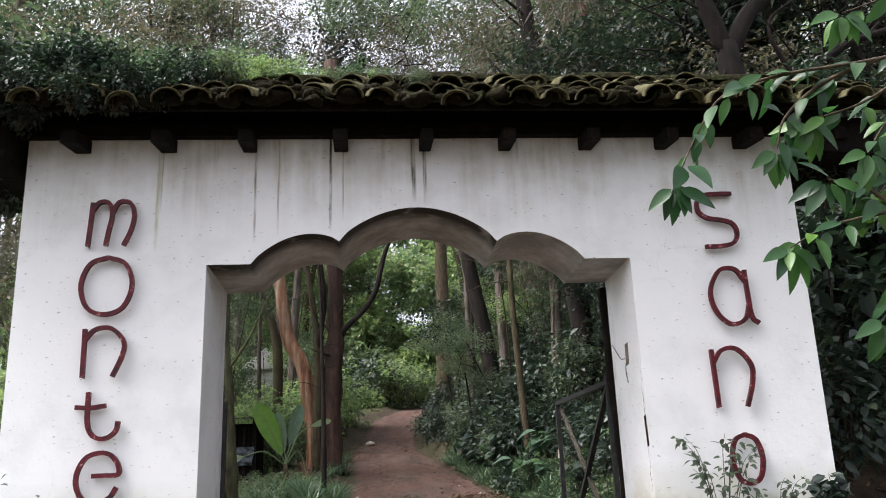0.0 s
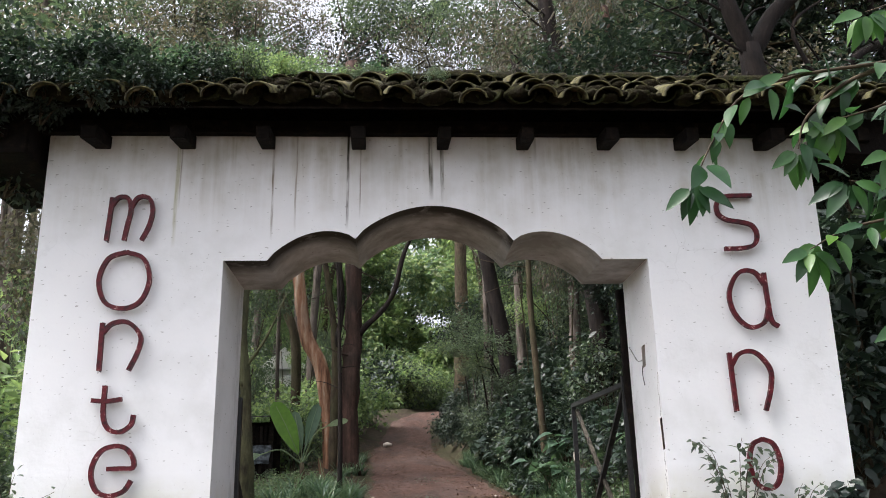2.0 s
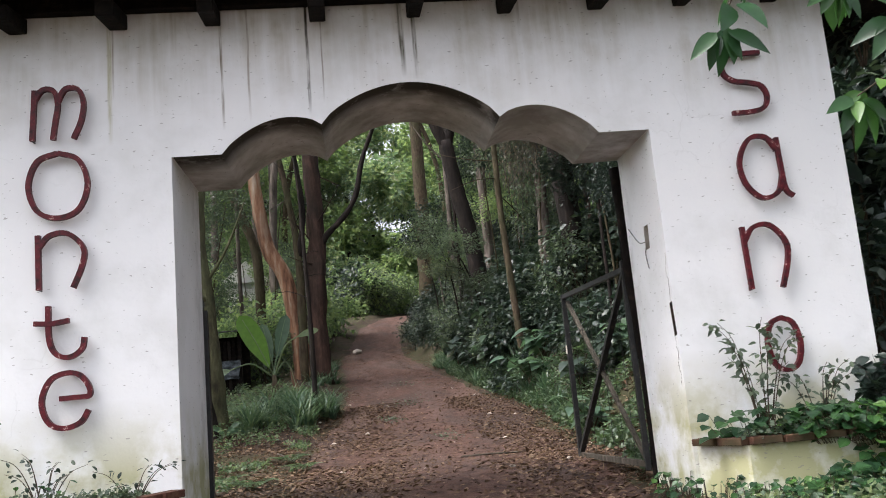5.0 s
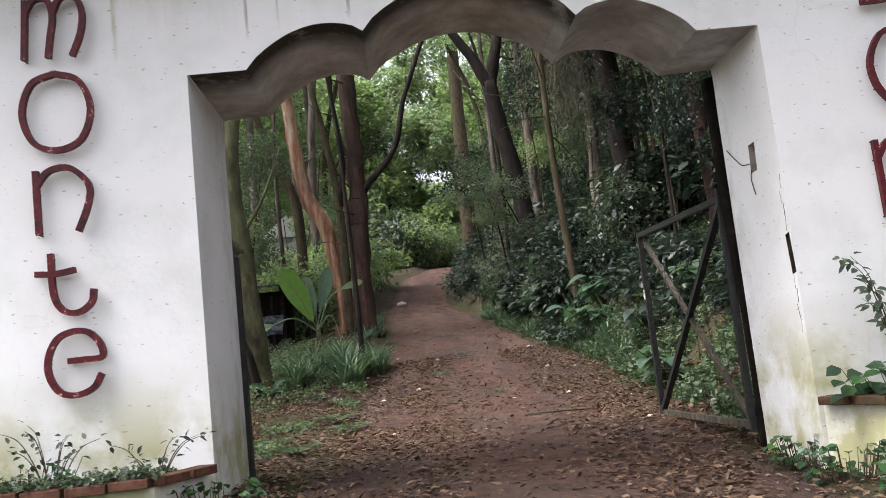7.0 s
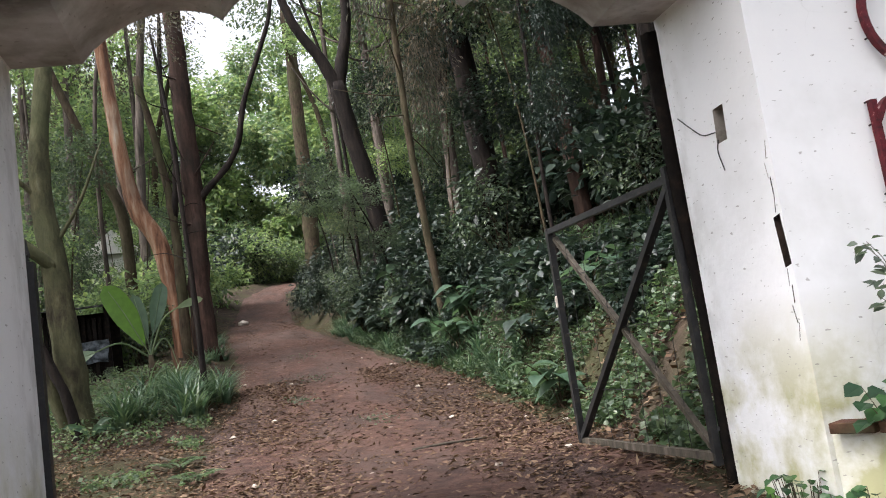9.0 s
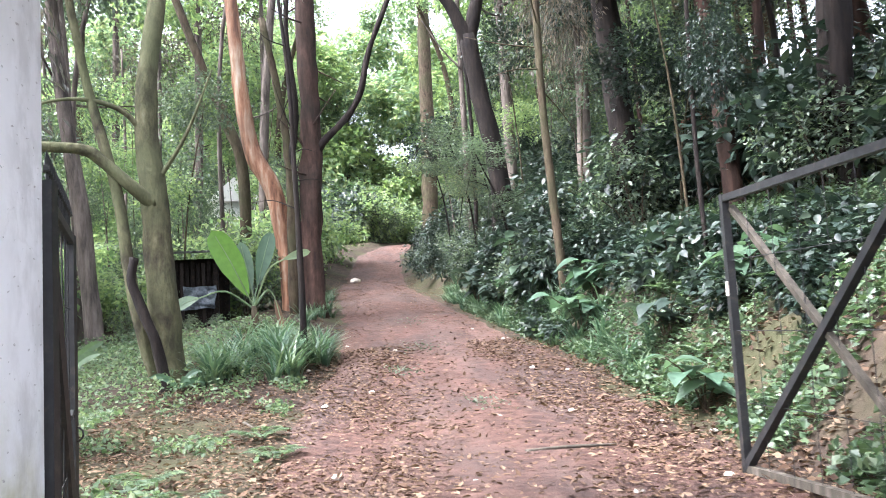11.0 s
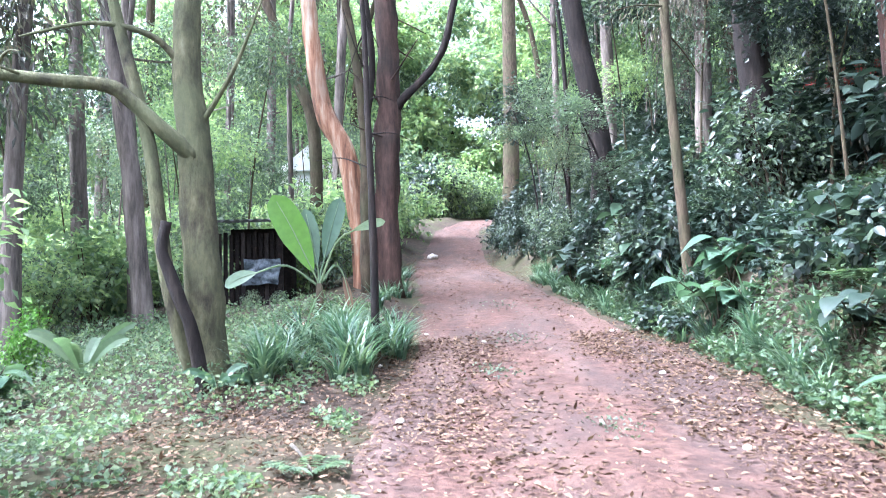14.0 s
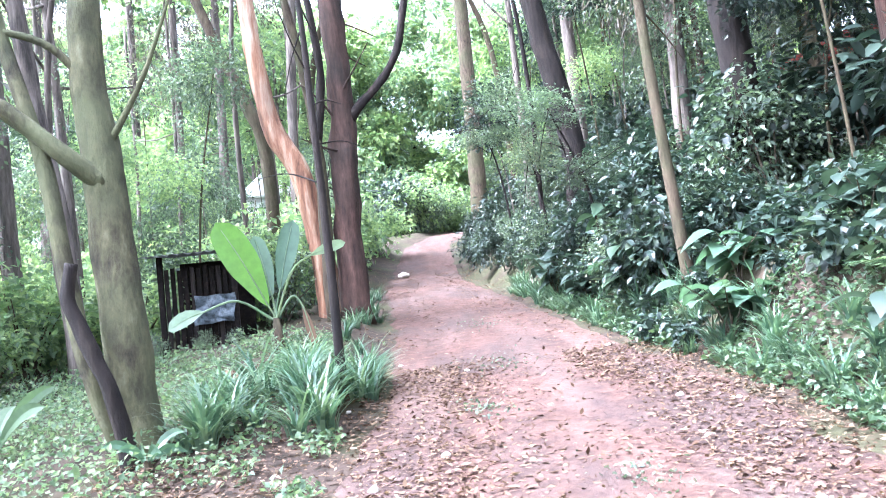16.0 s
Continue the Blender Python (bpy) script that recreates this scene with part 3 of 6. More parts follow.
def gate_roof():
    rng = random.Random(5)
    roof = tagged(new("gate_roof"), "mossy clay-tiled roof on dark timbers over the gateway", "roof")
    roof.location = (0, 0, 4.28)
    eave = Vector((0, -0.64, -0.09))
    ridge = Vector((0, 0.46, 0.66))
    slope = (ridge - eave).normalized()
    tilt = math.atan2(slope.z, slope.y)
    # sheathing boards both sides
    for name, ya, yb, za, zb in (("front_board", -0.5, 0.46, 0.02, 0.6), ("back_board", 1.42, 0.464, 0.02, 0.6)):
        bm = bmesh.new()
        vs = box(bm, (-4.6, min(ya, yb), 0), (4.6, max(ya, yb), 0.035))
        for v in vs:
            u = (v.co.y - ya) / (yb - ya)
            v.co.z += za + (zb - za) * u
        part(name, bm, SHADED_DARK_WOOD, roof)
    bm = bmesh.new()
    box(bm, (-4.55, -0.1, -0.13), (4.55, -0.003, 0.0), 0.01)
    part("wall_plate", bm, SHADED_DARK_WOOD, roof)
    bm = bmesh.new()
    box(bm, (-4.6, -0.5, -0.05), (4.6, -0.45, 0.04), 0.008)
    part("eave_board", bm, SHADED_DARK_WOOD, roof)
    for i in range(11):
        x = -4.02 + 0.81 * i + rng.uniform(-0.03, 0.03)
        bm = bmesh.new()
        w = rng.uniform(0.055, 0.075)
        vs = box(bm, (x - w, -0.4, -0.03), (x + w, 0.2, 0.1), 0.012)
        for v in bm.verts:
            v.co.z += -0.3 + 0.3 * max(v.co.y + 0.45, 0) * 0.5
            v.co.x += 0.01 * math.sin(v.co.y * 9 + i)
        part("rafter", bm, SHADED_DARK_WOOD, roof)
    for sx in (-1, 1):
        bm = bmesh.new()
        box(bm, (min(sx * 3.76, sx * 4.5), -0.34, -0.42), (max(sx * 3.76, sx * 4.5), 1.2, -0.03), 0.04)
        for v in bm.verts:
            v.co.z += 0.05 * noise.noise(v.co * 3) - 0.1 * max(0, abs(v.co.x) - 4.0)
        part("end_timber", bm, SHADED_DARK_WOOD, roof)
    # tiles: covers over channels, three courses, both slopes
    tv, tf = barrel(0.52, 0.27, 0.22, 0.016)
    cover = bpy.data.meshes.new("tile")
    cover.from_pydata(tv, [], tf)
    cover.materials.append(TILE)
    under = cover.copy()
    under.materials[0] = MOSS
    cover.polygons.foreach_set("use_smooth", [True] * len(cover.polygons))
    for course in range(4):
        for i in range(29):
            x = -4.45 + 0.315 * i + rng.uniform(-0.07, 0.07)
            for kind in (0, 1):
                ob = new("tile", under if kind else cover)
                ob.parent = roof
                p = eave + slope * (course * 0.37 - 0.1 + rng.uniform(-0.1, 0.08) + (0.16 if kind and course == 0 else 0))
                nrm = Vector((0, -slope.z, slope.y))
                p = p + nrm * (0.075 if kind == 0 else 0.125) + Vector((x + (0.157 if kind else 0), 0, 0))
                rot = Matrix.Rotation(tilt - 0.1 - rng.uniform(0, 0.16), 4, "X") @ Matrix.Rotation(math.pi if kind else 0, 4, "Y") @ Matrix.Rotation(rng.uniform(-0.3, 0.3), 4, "Z") @ Matrix.Rotation(rng.uniform(-0.2, 0.2), 4, "Y")
                ob.matrix_local = Matrix.Translation(p + Vector((0, 0, rng.uniform(-0.015, 0.04)))) @ rot
                if kind == 0 and rng.random() < (0.3 if course == 0 else 0.1):
                    bpy.data.objects.remove(ob)
    back = bmesh.new()
    for i in range(60):
        x = -4.5 + 0.152 * i
        box(back, (x, 0.55, 0.0), (x + 0.145, 1.5, 0.05 + 0.05 * (i % 2)))
    for v in back.verts:
        v.co.z += 0.64 - (v.co.y - 0.5) * 0.6
    part("back_tiles", back, TILE, roof)
    tv, tf = barrel(0.5, 0.3, 0.26, 0.018)
    rid = bpy.data.meshes.new("ridge_tile")
    rid.from_pydata(tv, [], tf)
    rid.materials.append(MOSS)
    for i in range(20):
        ob = new("ridge_tile", rid)
        ob.parent = roof
        ob.matrix_local = Matrix.Translation((-4.6 + i * 0.46, 0.46, 0.68 + rng.uniform(-0.02, 0.03))) @ Matrix.Rotation(-math.pi / 2 + rng.uniform(-0.06, 0.06), 4, "Z") @ Matrix.Rotation(0.05, 4, "X")
    # moss clods lodged between the tiles
    for i in range(380):
        bm = bmesh.new()
        bmesh.ops.create_icosphere(bm, subdivisions=2, radius=rng.uniform(0.05, 0.12))
        for v in bm.verts:
            v.co *= 1 + 0.5 * noise.noise(v.co * 14 + Vector((i, 0, 0)))
            v.co.z *= 0.55
        ob = part("moss_clod", bm, MOSS, roof, smooth=True)
        u = rng.random() ** 1.7
        ob.location = Vector((rng.uniform(-4.5, 4.5), 0, 0.08)) + eave + slope * u * 1.1 + Vector((0, 0, rng.uniform(-0.03, 0.03)))


gate_roof()


# ---------- iron letters ----------
LETTERS = {
    "m": [[(0.0, 0.0), (0.03, 0.55), (0.05, 1.0)], [(0.05, 0.8), (0.2, 1.0), (0.42, 0.98), (0.5, 0.7), (0.45, 0.35), (0.4, 0.0)], [(0.5, 0.75), (0.65, 1.0), (0.9, 0.98), (1.0, 0.7), (0.95, 0.35), (0.8, 0.0)]],
    "o": [[(0.5, 1.0), (0.85, 0.88), (1.0, 0.5), (0.85, 0.12), (0.5, 0.0), (0.15, 0.12), (0.0, 0.5), (0.15, 0.88), (0.5, 1.0)]],
    "n": [[(0.02, 0.0), (0.0, 1.0)], [(0.0, 0.75), (0.25, 0.98), (0.65, 1.0), (0.98, 0.72), (0.95, 0.4), (0.75, 0.0)]],
    "t": [[(0.28, 1.0), (0.3, 0.35), (0.45, 0.06), (0.72, 0.0), (0.95, 0.14), (1.0, 0.36)], [(0.0, 0.68), (0.35, 0.66), (0.7, 0.7)]],
    "e": [[(0.38, 0.54), (0.7, 0.545), (1.0, 0.56), (0.98, 0.76), (0.78, 0.96), (0.5, 1.0), (0.2, 0.9), (0.03, 0.62), (0.03, 0.34), (0.2, 0.08), (0.5, 0.0), (0.82, 0.09), (0.98, 0.3)]],
    "s": [[(0.98, 1.0), (0.62, 1.0), (0.25, 0.98), (0.03, 0.86), (0.03, 0.66), (0.25, 0.54), (0.6, 0.5), (0.9, 0.43), (1.0, 0.25), (0.88, 0.07), (0.55, 0.01), (0.1, 0.0)]],
    "a": [[(0.8, 0.78), (0.6, 1.0), (0.25, 0.98), (0.0, 0.62), (0.06, 0.25), (0.35, 0.0), (0.7, 0.08), (0.85, 0.4)], [(0.82, 0.98), (0.83, 0.5), (0.86, 0.12), (1.0, 0.0)]],
}


def iron_letter(ch, x0, z0, x1, z1):
    verts, faces = [], []
    thick = 0.019
    for k, stroke in enumerate(LETTERS[ch]):
        pts = spline([(u * (x1 - x0), -0.003 * k, v * (z1 - z0)) for u, v in stroke], 5)
        tube(verts, faces, pts, thick, 4, square=True)
    ob = mesh_object("iron_letter", verts, faces, RUST)
    ob.location = (x0, -0.055, z0)
    for stroke in LETTERS[ch]:
        for u, v in (stroke[0], stroke[len(stroke) // 2]):
            pv, pf = [], []
            tube(pv, pf, [(u * (x1 - x0), 0.0, v * (z1 - z0)), (u * (x1 - x0), 0.07, v * (z1 - z0))], 0.006, 6)
            mesh_object("wall_pin", pv, pf, BLACK_IRON, ob)
    return tagged(ob, "dark red iron letter " + ch + " pinned to the white wall", "letter", "letters on the gateway")


for spec in (("m", -3.06, 3.08, -2.66, 3.5), ("o", -3.09, 2.44, -2.64, 2.97), ("n", -3.02, 1.88, -2.67, 2.31), ("t", -3.05, 1.35, -2.68, 1.75), ("e", -3.0, 0.82, -2.65, 1.23),
             ("s", 2.7, 2.98, 3.07, 3.52), ("a", 2.73, 2.22, 3.16, 2.75), ("n", 2.66, 1.45, 3.03, 1.98), ("o", 2.73, 0.77, 3.01, 1.2)):
    iron_letter(*spec)


# ---------- iron gates ----------
def bar(name, a, b, r, mat, parent, label="", sides=4):
    verts, faces = [], []
    tube(verts, faces, [a, Vector(a).lerp(Vector(b), 0.5), b], r, sides, square=sides == 4)
    return mesh_object(name, verts, faces, mat, parent, label)


def gate_leaf(hinge, free, low, high, spears, label):
    """A leaf standing open, from its hinge foot to its free foot."""
    h, f = Vector((*hinge, low)), Vector((*free, low))
    run = f - h
    up = Vector((0, 0, high - low))
    g = tagged(new("gate_leaf"), label, "gate", "gate leaves")
    g.location = h
    o = Vector((0, 0, 0))
    bar("hinge_stile", o, up + Vector((0, 0, 0.06)), 0.036 if spears else 0.024, BLACK_IRON, g)
    bar("free_stile", run, run + up, 0.026, BLACK_IRON, g)
    bar("top_rail", o + up * 0.985, run + up * 0.985, 0.024, BLACK_IRON, g)
    bar("bottom_rail", o + up * 0.03, run + up * 0.03, 0.026, GREY_WOOD, g)
    bar("brace", o + up * 0.96, run + up * 0.03, 0.026, BLACK_IRON, g)
    if not spears:
        bar("brace", run * 0.98 + up * 0.95 + run.cross(up).normalized() * 0.03, o + up * 0.05, 0.02, GREY_WOOD, g, "weathered grey diagonal brace")
    n = 7
    for i in range(1, n):
        p = run * (i / n)
        bar("rod", p + up * 0.03, p + up * 0.97, 0.004 if spears else 0.0025, BLACK_IRON, g, sides=5)
    if spears:
        lift = Vector((0, 0, 0.12))
        bar("spear_rail", o + up + lift, run + up + lift, 0.012, BLACK_IRON, g)
    for i in range(15 if spears else 0):
        q = run * ((i + 0.5) / 15) + up
        verts, faces = [], []
        tube(verts, faces, [q, q + lift * 0.5, q + lift], 0.007, 5)
        tube(verts, faces, [q + lift * 0.9, q + lift + Vector((0, 0, 0.03)), q + lift + Vector((0, 0, 0.085))], [0.02, 0.002], 6)
        mesh_object("spear", verts, faces, BLACK_IRON, g)
    for k in (0.25, 0.5, 0.75):
        bar("wire", o + up * k, run + up * (k + 0.01), 0.003, BLACK_IRON, g, sides=5)
    if spears:
        side = run.cross(up).normalized()
        bar("latch", run + up * 0.42 - run.normalized() * 0.16, run + up * 0.44 + run.normalized() * 0.05, 0.014, BLACK_IRON, g)
        verts, faces = [], []
        ring = [run + up * 0.36 + side * 0.02 + Vector((0.04 * math.cos(a), 0, 0.04 * math.sin(a))) for a in np.linspace(0, 2 * math.pi, 13)]
        tube(verts, faces, ring, 0.006, 5)
        mesh_object("ring", verts, faces, BLACK_IRON, g)
    else:
        bm = bmesh.new()
        box(bm, (-0.035, -0.02, -0.05), (0.035, 0.02, 0.05), 0.005)
        ob = part("lock_tag", bm, STONE, g, "small pale lock plate")
        ob.location = run + up * 0.66
    for k in (0.12, 0.86):
        bar("hinge", o + up * k, o + up * k + Vector((0.06 if hinge[0] > 0 else -0.06, -0.03, 0)), 0.014, BLACK_IRON, g)
    return g


gate_leaf((1.955, 1.06), (1.82, 3.0), -0.02, 1.88, False, "open iron gate leaf with crossed braces beside the pier")
LEFT_LEAF = gate_leaf((-2.005, 1.18), (-2.34, 2.51), -0.05, 1.72, True, "open black iron gate leaf with spear tops")

def gate_post():
    verts, faces = [], []
    tube(verts, faces, spline([(0, 0, -0.2), (0.012, 0.0, 0.7), (0.0, 0.004, 1.5), (-0.012, 0, 2.2), (-0.03, 0.0, 2.84)], 6), (0.042, 0.07), 7, 0.3)
    p = mesh_object("gate_post", verts, faces, SHADED_DARK_WOOD, smooth=True)
    p.location = (2.015, 1.01, 0.0)
    return tagged(p, "rough blackened timber post at the back of the pier", "post")


gate_post()

cv, cf = [], []
tube(cv, cf, spline([(1.993, 0.47, 2.0), (1.99, 0.6, 2.02), (1.99, 0.72, 2.1), (1.985, 0.84, 2.2)], 4), 0.004, 5)
tube(cv, cf, spline([(1.993, 0.45, 1.95), (1.99, 0.47, 1.88), (1.993, 0.44, 1.76)], 4), 0.004, 5)
tagged(mesh_object("cable", cv, cf, BLACK_IRON), "thin black cable running out of the niche", "cable")

# ---------- brick-capped planters at the piers ----------
def planter(sign):
    p = tagged(new("planter"), "white plastered planter with a brick coping at the pier", "planter", "planters at the gateway")
    p.location = (sign * 2.0, 0, -0.1)
    ring = [(0.03, -0.004), (0.24, -0.5), (1.72, -0.5), (1.72, -0.004)]
    bm = bmesh.new()
    lo = [bm.verts.new((sign * x, y, -0.4)) for x, y in ring]
    hi = [bm.verts.new((sign * x, y, 0.34)) for x, y in ring]
    for i in range(4):
        bm.faces.new((lo[i], lo[(i + 1) % 4], hi[(i + 1) % 4], hi[i]))
    inner = [bm.verts.new((sign * (0.15 + (x - 0.03) * 0.88), y * 0.76 - 0.003, 0.34)) for x, y in ring]
    deep = [bm.verts.new((v.co.x, v.co.y, 0.27)) for v in inner]
    for i in range(4):
        j = (i + 1) % 4
        bm.faces.new((hi[i], hi[j], inner[j], inner[i]))
        bm.faces.new((inner[i], inner[j], deep[j], deep[i]))
    bm.faces.new(deep)
    bmesh.ops.recalc_face_normals(bm, faces=bm.faces)
    part("planter_wall", bm, PLASTER, p)
    rng = random.Random(3)
    brick = bmesh.new()
    box(brick, (-0.115, -0.07, 0), (0.115, 0.07, 0.055), 0.006)
    first = part("brick", brick, BRICK, p)
    runs = [((0.02, -0.04), (0.24, -0.5)), ((0.24, -0.5), (1.74, -0.5))]
    spots = []
    for a, b in runs:
        a, b = Vector(a), Vector(b)
        n = max(2, round((b - a).length / 0.24))
        for i in range(n):
            c = a.lerp(b, (i + 0.5) / n)
            spots.append((c, math.atan2((b - a).y, (b - a).x * sign)))
    for k, (c, ang) in enumerate(spots):
        ob = first if k == 0 else new("brick", first.data)
        ob.parent = p
        ob.matrix_local = Matrix.Translation((sign * c.x, c.y, 0.343 + rng.uniform(-0.004, 0.006))) @ Matrix.Rotation(ang + rng.uniform(-0.05, 0.05), 4, "Z")
    bm = bmesh.new()
    vs = [bm.verts.new((sign * (0.16 + (x - 0.03) * 0.87), y * 0.74 - 0.004, 0.32)) for x, y in ring]
    bm.faces.new(vs)
    part("soil", bm, SOIL, p)
    return p


planter(1)
planter(-1)


# ---------- trees ----------
def crown_mesh(seed, clumps, per, size, clump_r, leaf, width, mat, droop=0.3, shell=0.3, detail=0):
    rng = random.Random(seed)
    v, f, c = foliage(rng, clumps, per, size, clump_r, leaf, width, detail, droop, shell)
    me = bpy.data.meshes.new("crown")
    me.from_pydata([tuple(q) for q in v], [], f)
    me.materials.append(mat)
    return me


CROWNS = [crown_mesh(11, 80, 22, (2.4, 2.4, 1.9), 0.55, 0.17, 0.3, LEAF_MID), crown_mesh(12, 80, 22, (2.2, 2.6, 2.1), 0.6, 0.15, 0.24, LEAF_OLIVE, 0.7),
          crown_mesh(13, 75, 22, (2.5, 2.2, 1.7), 0.5, 0.18, 0.34, LEAF_PALE), crown_mesh(14, 85, 22, (2.3, 2.3, 2.4), 0.55, 0.16, 0.28, LEAF_MID, 0.5),
          crown_mesh(15, 75, 24, (2.3, 2.3, 2.0), 0.5, 0.2, 0.3, LEAF_DARK)]
HANGING = crown_mesh(16, 110, 20, (1.6, 1.6, 3.4), 0.45, 0.2, 0.12, LEAF_OLIVE, 1.6)


def clear_view(place, reach):
    """True in the gap between the trees through which a white house shows."""
    x, y, z = place
    return 17 < y < 41 and math.hypot(x + 3.73 + (y - 18) * 0.131, z - 4.75 - (y - 18) * 0.175) < reach


def tree(spine, radii, bark, label, limbs=(), crowns=(), sides=12, bumps=0.18, group=""):
    """spine: points up the trunk. limbs: (spine, radii) each. crowns: (place, scale, which)."""
    base = Vector(spine[0])
    base.z = min(base.z, ground_z(base.x, base.y) - 0.02)
    local = [Vector(p) - base for p in spine]
    local[0] = Vector((local[0].x, local[0].y, -0.15))
    pts = spline(local, 6)
    verts, faces = [], []
    tube(verts, faces, pts, radii, sides, bumps)
    # root flare
    for i, v in enumerate(verts):
        if v.z < 0.55:
            k = (0.55 - v.z) / 0.7
            c = pts[0]
            verts[i] = Vector((c.x + (v.x - c.x) * (1 + 0.5 * k * k), c.y + (v.y - c.y) * (1 + 0.5 * k * k), v.z))
    t = mesh_object("tree", verts, faces, bark, smooth=True)
    t.location = base
    tagged(t, label, "tree", group)
    for lsp, lr, *own in limbs:
        lv, lf = [], []
        tube(lv, lf, spline([Vector(p) - base for p in lsp], 6), lr, 8, bumps)
        mesh_object("limb", lv, lf, own[0] if own else bark, t, smooth=True)
    rng = random.Random(int(abs(base.x * 131 + base.y * 17)))
    for place, scale, which in crowns:
        # the canopy is thin over the clearing beside the track
        if -10 < place[0] < 2.2 and 7 < place[1] < 34 and 8.5 < place[2] < 19 and rng.random() < 0.62:
            continue
        if clear_view(place, 1.3 * (scale if isinstance(scale, (int, float)) else scale[0])):
            continue
        if abs(place[0]) < 3.6 and 9 <= place[1] < 50 and 6 < place[2] < 18 and rng.random() < 0.62:
            continue
        ob = new("crown", HANGING if which == 9 else CROWNS[which])
        ob.parent = t
        ob.matrix_local = Matrix.Translation(Vector(place) - base) @ Matrix.Rotation(rng.uniform(0, 6.28), 4, "Z") @ Matrix.Diagonal((*[s for s in (scale if isinstance(scale, tuple) else (scale,) * 3)], 1))
    return t


def twigs_from(a, b, n, r, seed, spread=0.6):
    rng = random.Random(seed)
    a, b = Vector(a), Vector(b)
    out = []
    for i in range(n):
        p = a.lerp(b, (i + 0.5) / n)
        d = rand_dir(rng, 0.7)
        q = p + d * spread * rng.uniform(0.7, 1.4)
        out.append(([p, p.lerp(q, 0.5) + Vector((0, 0, 0.08)), q + Vector((0, 0, rng.uniform(-0.1, 0.3)))], (r, r * 0.3)))
    return out


# mossy forked tree with a long bent limb, left of the track
tree([(-3.33, 9.6, 0.4), (-3.42, 9.6, 1.96), (-3.49, 9.6, 3.12), (-3.58, 9.6, 4.1), (-3.55, 9.6, 4.95), (-3.4, 9.8, 6.6), (-3.5, 10, 8.6)], (0.235, 0.1), BARK_MOSSY, "mossy greenish forked tree with a long bent limb",
     limbs=[([(-3.45, 9.5, 0.5), (-3.62, 9.3, 1.27), (-3.78, 9.3, 2.13), (-3.9, 9.3, 3.13), (-4.15, 9.3, 4.15), (-4.31, 9.3, 4.8), (-4.6, 9.2, 6.5)], (0.1, 0.055)),
            ([(-3.47, 9.5, 3.05), (-3.74, 9.3, 3.3), (-4.06, 9.2, 3.61), (-4.3, 9.1, 3.77), (-4.92, 8.9, 3.8), (-5.54, 8.7, 3.86), (-6.6, 8.4, 4.1)], (0.1, 0.05)),
            ([(-3.55, 9.6, 4.0), (-3.9, 9.4, 4.4), (-4.5, 9.2, 4.5), (-5.2, 9.0, 4.3)], (0.05, 0.012)),
            ([(-3.5, 9.6, 3.3), (-3.0, 9.4, 4.0), (-2.6, 9.3, 4.9)], (0.04, 0.01))] + twigs_from((-4.9, 8.9, 3.8), (-6.4, 8.5, 4.0), 5, 0.02, 4, 0.9),
     crowns=[((-3.5, 9.9, 8.6), (1.0, 1.0, 0.8), 1), ((-5.2, 9.2, 6.9), 0.7, 3)])

tree([(-3.28, 9.25, 0.4), (-3.38, 9.12, 1.06), (-3.5, 9.1, 1.38), (-3.61, 9.08, 1.72), (-3.69, 9.05, 1.98), (-3.645, 9.05, 2.27)], (0.078, 0.06), BARK_DARK, "charred black stump of a broken stem", sides=10, bumps=0.3)

# pale peeling eucalyptus, leaning
tree([(-2.4, 20, 1.7), (-2.51, 20, 3.34), (-2.84, 20, 5.1), (-3.3, 20, 6.06), (-3.54, 20, 7.44), (-3.66, 20, 8.83), (-3.9, 20.2, 12.0), (-4.1, 20.5, 15.5)], (0.27, 0.15), BARK_PALE, "leaning eucalyptus with pale orange peeling bark",
     crowns=[((-4.2, 20.5, 16.2), 1.3, 1), ((-5.4, 20, 13.5), 0.8, 1)])
# dark red-brown trunk with a curving limb
tree([(-1.9, 19.5, 1.6), (-1.82, 19.5, 4.58), (-1.75, 19.5, 6.04), (-1.78, 19.5, 8.6), (-1.8, 19.6, 12), (-1.9, 19.8, 16)], (0.31, 0.22), BARK_RED, "straight red-brown tree with a curving side limb", bumps=0.4, sides=16,
     limbs=[([(-1.72, 19.5, 5.8), (-1.45, 19.4, 6.15), (-0.9, 19.4, 6.7), (-0.44, 19.4, 7.4), (-0.1, 19.4, 8.7), (0.35, 19.4, 9.8), (0.85, 19.4, 11.1), (1.2, 19.4, 13)], (0.115, 0.05), BARK_DARK),
            ([(-2.35, 19.2, 1.2), (-2.3, 19.3, 5), (-2.5, 19.3, 7.2), (-2.9, 19.3, 9.5)], (0.15, 0.08), BARK_BROWN),
            ([(-2.3, 19.3, 5.5), (-2.1, 19.1, 7), (-2.25, 19, 9), (-2.1, 18.9, 11)], (0.1, 0.05), BARK_DARK)]
     + twigs_from((-1.8, 19.4, 5), (-1.8, 19.4, 12), 12, 0.03, 8, 1.4),
     crowns=[((-1.9, 19.8, 16.5), 1.3, 3), ((1.2, 19.4, 13.6), 0.6, 1), ((-0.6, 19, 14.8), 0.8, 1)])
# slim sapling at the edge of the grass
tree([(-1.62, 11.6, 0.85), (-1.63, 11.6, 2.44), (-1.67, 11.6, 4.01), (-1.72, 11.6, 5.61), (-1.9, 11.7, 7.5)], (0.06, 0.025), BARK_DARK, "slim dark sapling rising from strap-leaved grass", sides=8,
     limbs=twigs_from((-1.65, 11.6, 3.0), (-1.8, 11.6, 7.2), 9, 0.012, 21, 0.9), crowns=[((-1.95, 11.7, 7.9), (0.5, 0.5, 0.45), 1)])
